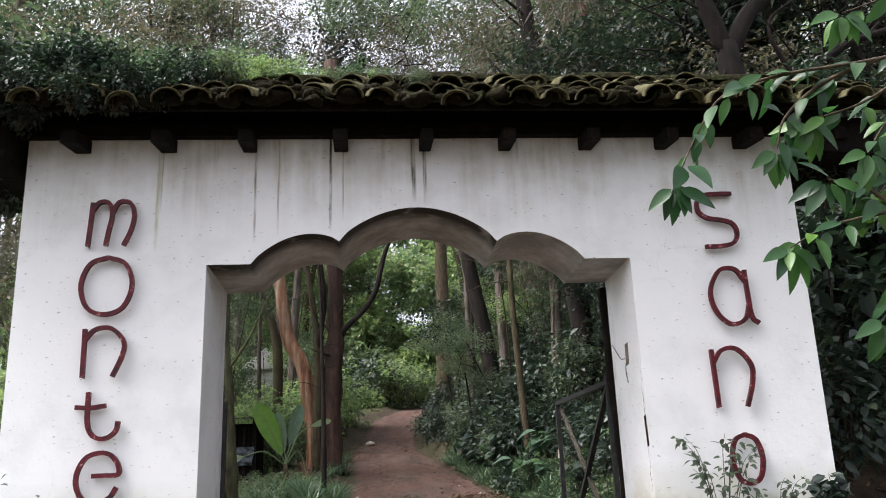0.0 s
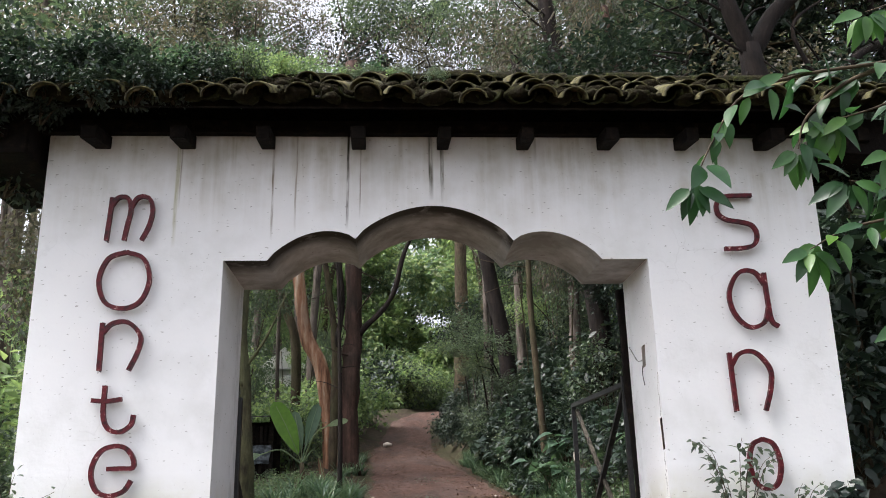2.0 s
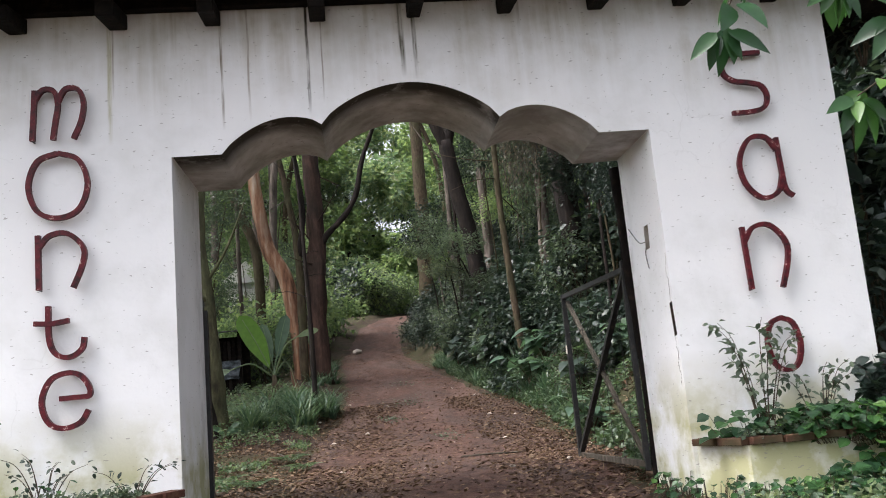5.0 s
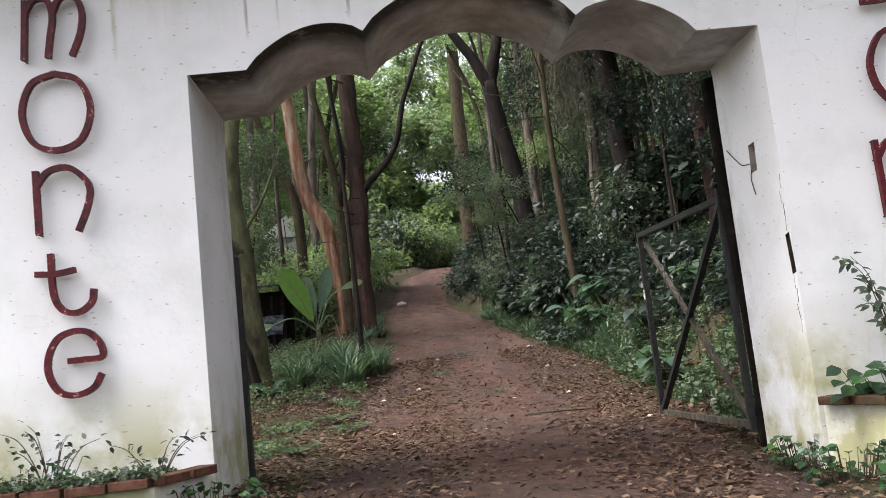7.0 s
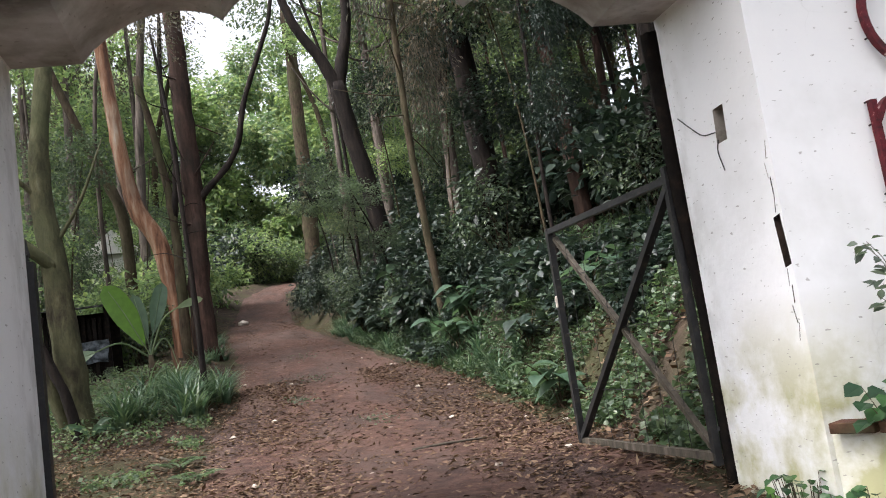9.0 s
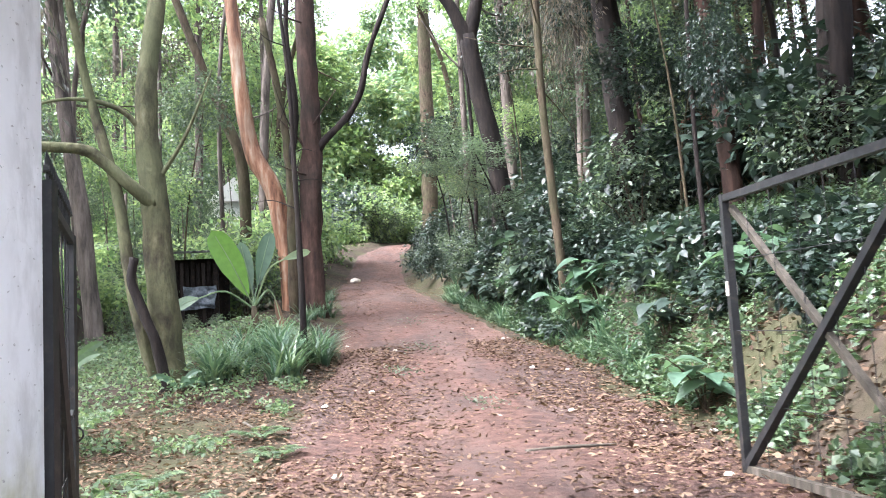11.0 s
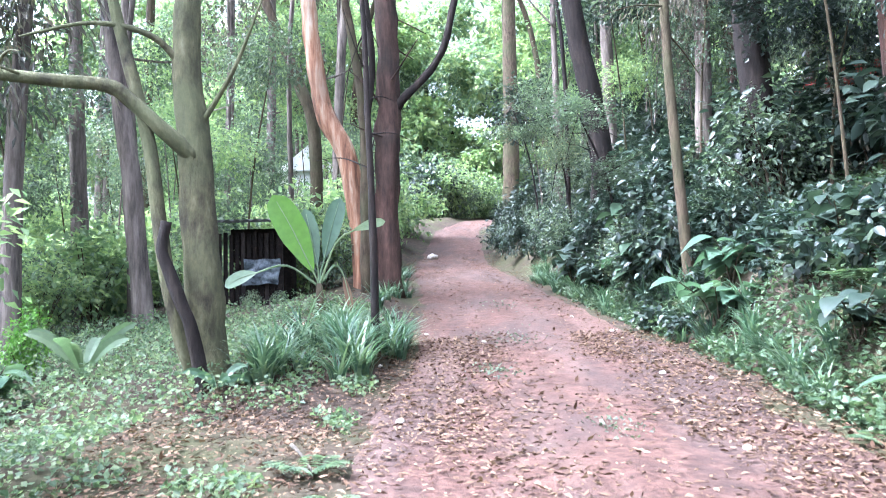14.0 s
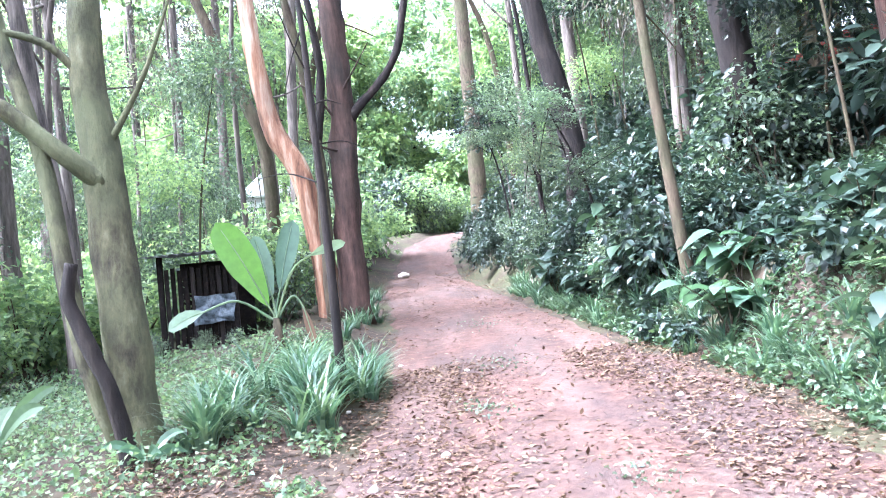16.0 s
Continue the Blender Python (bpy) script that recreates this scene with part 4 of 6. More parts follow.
# leaning trunk behind
tree([(-4.09, 24, 2.1), (-4.09, 24, 6.22), (-4.51, 24, 7.87), (-5.29, 24, 9.88), (-6.2, 24, 12.5)], (0.2, 0.12), BARK_BROWN, "slender brown tree bending over the undergrowth", crowns=[((-6.3, 24, 13), 1.1, 3)])
# grey fissured trunk
tree([(-6.2, 16, 0.9), (-6.47, 16, 3.88), (-6.69, 16, 5.4), (-6.93, 16, 7.39), (-7.3, 16, 11)], (0.2, 0.13), BARK_GREY, "thick grey tree with deeply fissured bark", crowns=[((-7.4, 16, 11.8), 1.2, 0), ((-6.2, 15.5, 9.5), 0.7, 0)])
# dark forked tree on the right bank
tree([(3.66, 20.6, 2.3), (3.42, 20.6, 4.64), (3.2, 20.6, 6.4), (2.95, 20.6, 7.7), (2.7, 20.6, 9.4)], (0.31, 0.24), BARK_DARK, "dark crooked tree forking high above the bank",
     limbs=[([(2.72, 20.6, 9.2), (2.3, 20.6, 10.2), (1.6, 20.6, 11.4), (1.0, 20.6, 13.5)], (0.22, 0.1)), ([(2.72, 20.6, 9.2), (3.0, 20.6, 10.3), (3.25, 20.6, 11.5), (3.3, 20.6, 14)], (0.22, 0.12)), ([(3.3, 20.5, 1.8), (3.15, 20.5, 3.6), (3.25, 20.5, 5)], (0.12, 0.1))],
     crowns=[((1.0, 20.6, 14), 1.1, 3), ((3.4, 20.6, 14.8), 1.2, 1), ((2.6, 20, 18.6), 1.0, 3)])
# slim brown trunk on the right bank
tree([(3.3, 13.6, 2.0), (3.18, 13.6, 3.45), (3.11, 13.6, 4.84), (3.08, 13.6, 6.26), (3.1, 13.6, 9.5)], (0.095, 0.07), BARK_BROWN, "slim brown tree with lichen on the fern bank", limbs=twigs_from((3.1, 13.6, 5.5), (3.1, 13.6, 9), 8, 0.018, 31, 1.1), crowns=[((3.2, 13.8, 10.2), 0.9, 9), ((3.9, 14.3, 7.6), (0.5, 0.5, 0.6), 9)])
tree([(4.25, 9, 2.0), (4.2, 9, 3.5), (4.25, 9, 6), (4.3, 9, 9)], (0.035, 0.03), BARK_DARK, "slim dark tree among glossy dark shrubs", crowns=[((4.5, 9.3, 9.8), 0.9, 4), ((5.6, 9.4, 7.2), 0.6, 4), ((4.35, 8.5, 4.6), (0.36, 0.3, 0.5), 4), ((4.5, 8.4, 6.2), (0.4, 0.3, 0.5), 4)])
# far pale trunk
tree([(4.6, 57, 8), (4.77, 57, 13.6), (4.87, 57, 22.6), (4.9, 57, 28)], (0.6, 0.4), BARK_BROWN, "tall brown eucalyptus far up the track", crowns=[((4.9, 57, 29), 2.2, 3)])
# dark trunks on the right bank above the roof line
tree([(7.5, 11, 2.4), (7.59, 11, 4.32), (7.76, 11, 6.43), (8.3, 11.5, 9.5), (8.9, 12, 11.4), (9.2, 12, 13.5)], (0.32, 0.22), BARK_DARK, "black-barked tree leaning over the shrubby bank", limbs=[([(8.6, 11.8, 10.6), (9.3, 12, 12.2), (10.3, 12, 13.6)], (0.12, 0.06))], crowns=[((9.6, 12.5, 15), 1.2, 4)])
tree([(11.6, 12, 3), (11.9, 12, 8), (11.8, 12, 11.0), (11.0, 12, 12.1), (10.2, 12, 13.3)], (0.34, 0.22), BARK_DARK, "dark tree with a slanting upper trunk", crowns=[((10, 12, 15.5), 1.3, 4), ((12.6, 12, 12), 1.0, 1)])
tree([(5.6, 16, 3), (5.3, 16, 8), (4.85, 16, 13), (4.5, 16, 15.6), (4.3, 16, 18)], (0.34, 0.22), BARK_DARK, "tall dark tree rising behind the bank", limbs=twigs_from((5, 16, 11), (4.4, 16, 17), 10, 0.05, 5, 2.4), crowns=[((4.3, 16, 19), 1.3, 1), ((6.2, 16.5, 15.5), (0.9, 0.9, 0.7), 9), ((5.6, 15.0, 6.6), 0.62, 4), ((5.0, 15.2, 9.2), 0.6, 4), ((4.6, 15.4, 11.4), (0.5, 0.5, 0.6), 9)])
tree([(-12, 18, -0.5), (-12.2, 18, 8), (-12.15, 18, 14), (-11.9, 18, 18)], (0.35, 0.25), BARK_GREY, "tall grey tree in the woods", crowns=[((-11.8, 18, 18.5), 1.2, 0)])

# large dark tree behind the gateway; unseen crowns added to shade the near track
tree([(6.3, 5.4, 0.9), (6.15, 5.3, 3.5), (5.9, 5.2, 6.2), (5.75, 5.1, 8.2)], (0.3, 0.2), BARK_DARK, "large dark tree with slanting limbs and added unseen crowns shading the track", sides=12, bumps=0.3,
     limbs=[([(5.75, 5.1, 8.0), (5.4, 5.0, 9.0), (5.2, 5.0, 10.2), (4.4, 4.8, 12.0), (2.6, 4.4, 13.2), (0.4, 4.4, 13.6)], (0.17, 0.05)), ([(5.75, 5.1, 8.0), (6.3, 5.2, 8.9), (7.0, 5.2, 9.6), (7.9, 5.4, 11.2), (8.6, 5.6, 13.0)], (0.17, 0.06)),
            ([(6.0, 5.2, 6.0), (6.9, 5.2, 7.3), (7.8, 5.0, 8.1), (8.8, 5.0, 8.5), (10.2, 5.0, 9.4)], (0.13, 0.03)), ([(7.0, 5.2, 7.4), (6.5, 5.0, 8.5), (7.3, 5.0, 9.2)], (0.05, 0.015)), ([(5.2, 5.0, 10.2), (3.6, 5.6, 12.6), (1.5, 7.2, 13.8), (-1.5, 6.4, 14.0)], (0.1, 0.04))]
     + twigs_from((5.8, 5.1, 7.2), (5.3, 5, 10.0), 12, 0.03, 71, 1.6) + twigs_from((6.9, 5.2, 7.4), (9.4, 5, 9.2), 14, 0.025, 72, 1.3),
     crowns=[((4.6, 4.4, 12.8), 0.9, 4), ((2.4, 4.2, 13.8), 1.0, 3), ((0.2, 4.6, 14.2), 0.95, 3), ((1.4, 7.4, 14.6), 0.9, 1), ((-1.8, 6.4, 14.8), 0.95, 1), ((8.6, 5.6, 13.4), 1.0, 4), ((10.2, 5.0, 10.0), (0.7, 0.6, 0.4), 4), ((7.6, 4.6, 6.0), (0.6, 0.5, 0.5), 4)])

# ---------- woodland round about ----------
rng = random.Random(77)
BARKS = [BARK_BROWN, BARK_GREY, BARK_RED, BARK_DARK]
for k in range(52):
    side = -1 if k % 2 else 1
    y = rng.uniform(9, 42)
    l, r = edges(y)
    off = rng.uniform(2.6, 15) + (8.5 if side < 0 and y < 26 else 0) + (2.5 if side > 0 and y < 12 else 0)
    if side < 0 and y < 30 and off > 13:
        continue
    x = (l - off) if side < 0 else (r + off)
    g = ground_z(x, y)
    h = rng.uniform(9, 17)
    lean = rng.uniform(-1, 1)
    spine = [(x, y, g), (x + lean * 0.2, y, g + h * 0.3), (x + lean * 0.5, y + 0.2, g + h * 0.6), (x + lean, y, g + h)]
    crowns = []
    which = rng.choice([0, 1, 1, 2, 3, 3, 4, 9] if side < 0 else [0, 1, 3, 4, 4, 9])
    crowns.append(((x + lean, y, g + h + 0.4), rng.uniform(1.0, 1.6), which))
    crowns.append(((x + lean * 0.7 + rng.uniform(-1.6, 1.6), y + rng.uniform(-1, 1), g + h * rng.uniform(0.5, 0.8)), rng.uniform(0.7, 1.1), rng.choice([0, 1, 2, 3, 9])))
    if y > 30 or off > 8:
        crowns.append(((x + rng.uniform(-1.8, 1.8), y + rng.uniform(-1, 1), g + h * rng.uniform(0.25, 0.5)), rng.uniform(0.7, 1.0), rng.choice([0, 2, 3, 4])))
    if k % 4 == 1 or (side > 0 and off < 7 and k % 4 == 2):
        continue
    r0 = rng.uniform(0.07, 0.2)
    tree(spine, (r0, r0 * 0.5), BARK_GREY if side < 0 else BARKS[k % 4], "tall woodland tree with an uneven leafy crown", crowns=crowns, sides=8, bumps=0.15, group="woodland trees")


# ---------- shrubs ----------
def shrub_kind(seed, mat, n_clumps, per, size, clump_r, leaf, width, detail, label, name="shrub"):
    r = random.Random(seed)
    verts, faces, centres = foliage(r, n_clumps, per, size, clump_r, leaf, width, detail, 0.35, 0.2, size[2] * 0.85)
    sv, sf = [], []
    for c in centres[:10]:
        tube(sv, sf, [Vector((c.x * 0.1, c.y * 0.1, -0.1)), Vector((c.x * 0.45, c.y * 0.45, c.z * 0.55)), c], (0.016, 0.005), 5)
    ob = mesh_object(name, sv, sf, TWIG)
    mesh_object("foliage", verts, faces, mat, ob, smooth=detail == 1)
    return tagged(ob, label, "shrub")


SHRUBS = {
    "dark": [shrub_kind(s, LEAF_DARK, 54, 17, (0.95, 0.95, 0.8), 0.32, 0.165, 0.26, 1, "dense shrub with large glossy dark green leaves") for s in (1, 2, 3)],
    "fine": [shrub_kind(s, LEAF_MID, 70, 26, (0.9, 0.9, 0.85), 0.3, 0.085, 0.3, 0, "bushy undergrowth with small green leaves") for s in (4, 5)],
    "light": [shrub_kind(s, LEAF_PALE, 60, 22, (0.9, 0.9, 0.8), 0.3, 0.11, 0.32, 0, "light green leafy bush among the trees") for s in (6, 7)],
    "glossy": [shrub_kind(s, LEAF_GRASS, 46, 20, (0.95, 0.8, 0.75), 0.3, 0.16, 0.2, 1, "leafy plant with narrow glossy leaves") for s in (51, 52)],
    "cone": [shrub_kind(41, LEAF_BANANA, 40, 26, (0.3, 0.3, 0.62), 0.16, 0.06, 0.35, 0, "bright yellow-green conical bush in the undergrowth")],
    "low": [shrub_kind(s, LEAF_DARK, 30, 10, (0.7, 0.7, 0.35), 0.25, 0.2, 0.3, 1, "low broad-leaved plant spreading on the bank") for s in (8, 9)],
}
for kind in SHRUBS.values():
    for ob in kind:
        ob.location = (0, 0, -60)
FAR_V, FAR_F, FAR_S = [], [], []


def put_shrub(kind, x, y, scale, dz=0.0):
    r = rng.random()
    pool = SHRUBS[kind]
    src = pool[int(r * len(pool))]
    s = scale * rng.uniform(0.85, 1.2)
    m = pose(x, y, ground_z(x, y) + dz - 0.03, rng.uniform(-8, 8), rng.uniform(-8, 8), rng.uniform(0, 360)) @ Matrix.Diagonal((s, s, s * rng.uniform(0.85, 1.2), 1))
    if clear_view((x, y, ground_z(x, y) + s * 0.8), s * 1.1):
        return None
    if y > 21:
        n = len(FAR_V)
        me = src.children[0].data
        FAR_V.extend(m @ v.co for v in me.vertices)
        FAR_F.extend(tuple(i + n for i in p.vertices) for p in me.polygons)
        FAR_S.extend([{"dark": 0, "low": 0, "fine": 1, "light": 2}[kind]] * len(me.polygons))
        return None
    ob = copy_thing(src, m)
    ob.scale = (s, s, s)
    ob["group"] = kind + " shrubs"
    return ob


# right bank: glossy dark shrubs rising behind the low plants
for k in range(80):
    y = 2.6 + 36 * (k / 80) ** 1.15
    l, r = edges(y)
    d = rng.uniform(3.7, 8.0) if y < 13 else rng.uniform(2.0, 6.8)
    if y < 4:
        d += 1.5
    put_shrub("dark" if rng.random() < 0.82 else "fine", r + d, y + rng.uniform(-0.5, 0.5), rng.uniform(0.6, 1.1) + 0.13 * d)
for k in range(44):
    y = 13.5 + 26 * k / 44
    l, r = edges(y)
    put_shrub(rng.choice(["dark", "dark", "dark", "fine"]), r + rng.uniform(0.5, 1.6), y, rng.uniform(0.6, 1.0))
for k in range(70):
    y = 5.0 + 18 * (k / 70) ** 1.2
    l, r = edges(y)
    put_shrub("low", r + rng.uniform(0.9, 3.0), y, rng.uniform(0.5, 0.85))
for x, y in ((2.9, 12.6), (3.3, 13.0), (3.6, 13.8), (3.0, 14.2), (3.9, 12.4), (2.75, 13.4), (3.4, 14.8), (3.7, 11.4)):
    put_shrub("low", x, y, 0.55)
# left woods
for k in range(120):
    y = 12 + 34 * (k / 120) ** 1.1
    l, r = edges(y)
    d = rng.uniform(6.5, 17) if y < 19 else rng.uniform(1.0, 14)
    put_shrub(rng.choice(["fine", "light", "light", "light"]), l - d, y, rng.uniform(0.7, 1.4) * (1 + 0.02 * y))
put_shrub("cone", -6.1, 11.0, 1.0)
put_shrub("cone", -6.35, 10.4, 0.7)
for k in range(46):
    put_shrub("light" if k % 3 else "fine", rng.uniform(-10.5, -2.9) - 0.02 * k, rng.uniform(21.5, 33), rng.uniform(0.9, 1.7))
for x, y, sc in ((-5.5, 17.3, 0.4), (-4.5, 17.2, 0.3), (-5.9, 17.6, 0.5), (-4.0, 17.6, 0.25)):
    put_shrub("fine", x, y, sc)
# close of the track where it bends away
for k in range(60):
    y = rng.uniform(52, 72)
    x = rng.uniform(-12, 16)
    l, r = edges(y)
    if l - 0.8 < x < r + 0.8:
        continue
    put_shrub(rng.choice(["fine", "fine", "dark", "light"]), x, y, rng.uniform(1.6, 2.8))
for k in range(22):
    put_shrub("fine" if k % 3 else "light", rng.uniform(-3, 9), rng.uniform(60, 66), rng.uniform(1.5, 2.4))
far = mesh_object("undergrowth", FAR_V, FAR_F, LEAF_DARK)
far.data.materials.append(LEAF_MID)
far.data.materials.append(LEAF_PALE)
far.data.polygons.foreach_set("material_index", FAR_S)
tagged(far, "mixed green undergrowth deep in the woods", "bushes", kind="stuff")
# woods either side of the gateway, as seen past its ends
for x, y, s in ((-5.2, 2.5, 1.5), (-6.4, 1.4, 1.7), (-4.9, 4.6, 1.2), (-7.8, 3.4, 2.0), (-6.3, 5.5, 1.4), (5.2, 2.2, 1.4), (6.4, 1.6, 1.7), (5.6, 4.2, 1.7), (7.6, 3.2, 2.0), (4.7, 1.5, 0.9), (8.6, 1.2, 2.0)):
    put_shrub("fine" if x < 0 else "dark", x, y, s)
    put_shrub("light" if x < 0 else "dark", x + 0.5, y + 1.2, s * 0.8, 1.3)


# ---------- strap-leaved grasses ----------
def grass_kind(seed, n, length):
    r = random.Random(seed)
    verts, faces = [], []
    for _ in range(n):
        a = r.uniform(0, 6.283)
        out = Vector((math.cos(a), math.sin(a), 0))
        side = Vector((-out.y, out.x, 0))
        ln = length * r.uniform(0.6, 1.15)
        w = 0.024 * r.uniform(0.7, 1.3)
        bend = r.uniform(0.4, 1.15)
        p0 = out * r.uniform(0, 0.1) + side * r.uniform(-0.06, 0.06)
        s = len(verts)
        for i in range(5):
            u = i / 4
            p = p0 + out * (ln * 0.8 * u * bend * u + 0.05 * u) + Vector((0, 0, ln * (u - 0.5 * bend * u * u)))
            ww = w * (1 - u * 0.9)
            verts += [p - side * ww, p + side * ww]
        for i in range(4):
            faces.append((s + 2 * i, s + 2 * i + 1, s + 2 * i + 3, s + 2 * i + 2))
    ob = mesh_object("grass_tuft", verts, faces, LEAF_GRASS)
    return tagged(ob, "tuft of arching dark green strap leaves", "grass", "grass tufts")


TUFTS = [grass_kind(s, 34, ln) for s, ln in ((41, 0.7), (42, 0.8), (43, 0.6))]
for ob in TUFTS:
    ob.location = (0, 0, -60)


def put_tuft(x, y, s):
    src = TUFTS[int(rng.random() * 3)]
    return copy_thing(src, pose(x, y, ground_z(x, y) - 0.02, 0, 0, rng.uniform(0, 360)) @ Matrix.Scale(s, 4))


for k in range(44):
    u = rng.random()
    y = 9.4 + 3.6 * u
    l, r = edges(y)
    put_tuft(l - rng.uniform(0.0, 1.5) * (0.5 + 0.8 * (1 - abs(u - 0.5))), y, rng.uniform(0.75, 1.15))
for k in range(80):
    y = 8.2 + 17 * (k / 80)
    l, r = edges(y)
    put_tuft(r + rng.uniform(0.1, 0.8), y, rng.uniform(0.6, 1.0))
for k in range(14):
    y = 14 + 14 * (k / 14)
    l, r = edges(y)
    put_tuft(l - rng.uniform(0.1, 0.7), y, rng.uniform(0.6, 0.9))


# ---------- canopy and far woods ----------
def wood_tree(x, y, h, r0, picks, lean=0.0, bark=None):
    g = ground_z(x, y)
    spine = [(x, y, g), (x + lean * 0.2, y, g + h * 0.3), (x + lean * 0.5, y + 0.2, g + h * 0.6), (x + lean, y, g + h)]
    crowns = [((x + lean, y, g + h), rng.uniform(1.1, 1.6), rng.choice(picks))]
    for k in range(1):
        crowns.append(((x + lean * 0.7 + rng.uniform(-2, 2), y + rng.uniform(-1, 1), g + h * rng.uniform(0.42, 0.8)), rng.uniform(0.8, 1.2), rng.choice(picks)))
    limbs = []
    for k in range(4):
        z = g + h * rng.uniform(0.4, 0.85)
        a = Vector((x + lean * 0.5, y, z))
        d = rand_dir(rng, 0.4)
        limbs.append(([a, a + d * 1.0 + Vector((0, 0, 0.2)), a + d * rng.uniform(1.8, 3.0) + Vector((0, 0, 0.7))], (r0 * 0.3, 0.02)))
    return tree(spine, (r0, r0 * 0.5), bark or rng.choice(BARKS), "tall woodland tree with an uneven leafy crown", limbs=limbs, crowns=crowns, sides=8, bumps=0.15, group="woodland trees")


# tall eucalyptus further back, seen over the roof
for x, y, h in ((-26, 34, 25), (-18.5, 33, 24), (-15, 36, 26), (-12, 33, 24), (-10, 38, 27), (-7.6, 35, 25), (6.0, 36, 24), (9.5, 34, 23), (-13, 42, 30)):
    g = ground_z(x, y)
    t = tree([(x, y, g), (x + 0.3, y, g + h * 0.5), (x + rng.uniform(-1, 1), y, g + h)], (0.22, 0.1), rng.choice([BARK_BROWN, BARK_GREY, BARK_GREY]), "tall straight eucalyptus deep in the woods", limbs=twigs_from((x, y, g + h * 0.6), (x, y, g + h), 12, 0.07, int(abs(x) * 31), 2.6),
             crowns=[((x + rng.uniform(-2, 2), y + rng.uniform(-1, 1), g + h * u), rng.uniform(1.0, 1.4), rng.choice([0, 1, 1, 4])) for u in (0.68, 0.78, 0.86, 0.94, 1.02)], sides=9, bumps=0.2, group="tall eucalyptus")
tree([(-4.4, 32, 3.0), (-4.2, 32, 10), (-3.4, 31.5, 17), (-2.2, 31, 22.5)], (0.24, 0.1), BARK_GREY, "tall leaning eucalyptus deep in the woods", limbs=[([(-3.2, 31.4, 18), (-1.4, 31, 20.5), (0.6, 31, 22)], (0.1, 0.03))],
     crowns=[((-3.2, 31, 21.2), 1.1, 1), ((-1.8, 31, 22.6), 1.1, 4), ((-0.2, 31, 23.2), 1.1, 1), ((1.0, 31, 21.6), 1.0, 1), ((-2.0, 31, 25.2), 1.1, 0), ((-4.6, 31, 23.4), 1.1, 1), ((0.6, 31, 25.4), 1.1, 4), ((2.6, 31, 23.6), 1.1, 1), ((-5.7, 31, 25.4), 1.1, 1), ((-5.9, 31, 22.8), 1.0, 0)], sides=9, bumps=0.2, group="tall eucalyptus")
# behind the gateway, over the roof line
for x, y, h in ((-10.5, 11, 11), (-11, 15, 13), (-8.2, 21.5, 14), (9.8, 9, 9), (13, 10, 10), (6.6, 13, 11), (11, 15, 12), (15.5, 13, 11), (5.2, 18.5, 13), (8.6, 19, 13), (4.4, 24, 15), (-4.4, 28, 16), (-9, 20, 14), (3.6, 29, 15), (-7.5, 13.5, 11.5)):
    wood_tree(x, y, h, rng.uniform(0.12, 0.24), [0, 1, 1, 3, 9] if x < 0 else [1, 3, 4, 9, 1], lean=rng.uniform(-1.2, 1.2), bark=BARK_GREY if x < 0 else None)
for x, y, h in ((10.8, 8.2, 9.4), (7.4, 10.5, 9.8), (9.4, 11.5, 10.8), (12.4, 12.5, 11.5), (14.8, 10, 10)):
    t = wood_tree(x, y, h, rng.uniform(0.1, 0.2), [4, 4, 1], lean=rng.uniform(-1.0, 1.0), bark=BARK_DARK)
    for lsp, lr in twigs_from((x, y, ground_z(x, y) + h * 0.55), (x, y, ground_z(x, y) + h), 22, 0.04, int(x * 100), 2.6):
        lv, lf = [], []
        tube(lv, lf, spline([Vector(q) - t.location for q in lsp], 4), lr, 5, 0.1)
        mesh_object("limb", lv, lf, BARK_DARK, t, smooth=True)
# thin stems with high crowns that close the sky above the roof
for x, y, z in ((-7.4, 15.5, 13.0), (-5.0, 17.5, 14.6), (-11.5, 17.5, 14.5), (3.4, 17.0, 14.6), (6.4, 15.0, 13.4), (-2.4, 22.5, 18.5), (1.0, 26.0, 20.0)):
    g = ground_z(x, y)
    lx = x - 2.2 if x < 0 else x + 2.5
    limbs = twigs_from((x, y, z - 3), (x, y, z + 0.5), 10, 0.035, int(y * 37), 2.0)
    tree([(lx, y + 0.6, g), (lx * 0.9 + x * 0.1, y, g + (z - g) * 0.5), (x, y, z)], (0.08, 0.04), BARK_GREY if x < 0 else BARK_DARK, "slender tall tree with a thin high crown", limbs=limbs, crowns=[((x, y, z), 1.15, rng.choice([0, 1, 3])), ((x + rng.uniform(-1.5, 1.5), y, z - 2.0), 0.8, rng.choice([1, 1, 3])), ((x + rng.uniform(-1.5, 1.5), y + 0.5, z + 2.2), 1.0, rng.choice([0, 3]))], sides=7, bumps=0.1, group="slender trees")
for x, y in ((-4.5, 38), (5.4, 44)):
    g = ground_z(x, y)
    tree([(x, y, g), (x * 0.9, y, g + 8), (x * 0.6, y, g + 13)], (0.2, 0.1), BARK_BROWN, "tall tree arching over the far track", crowns=[((x * 0.6, y, g + 13), 0.8, 2)], sides=8, bumps=0.1, group="woodland trees")
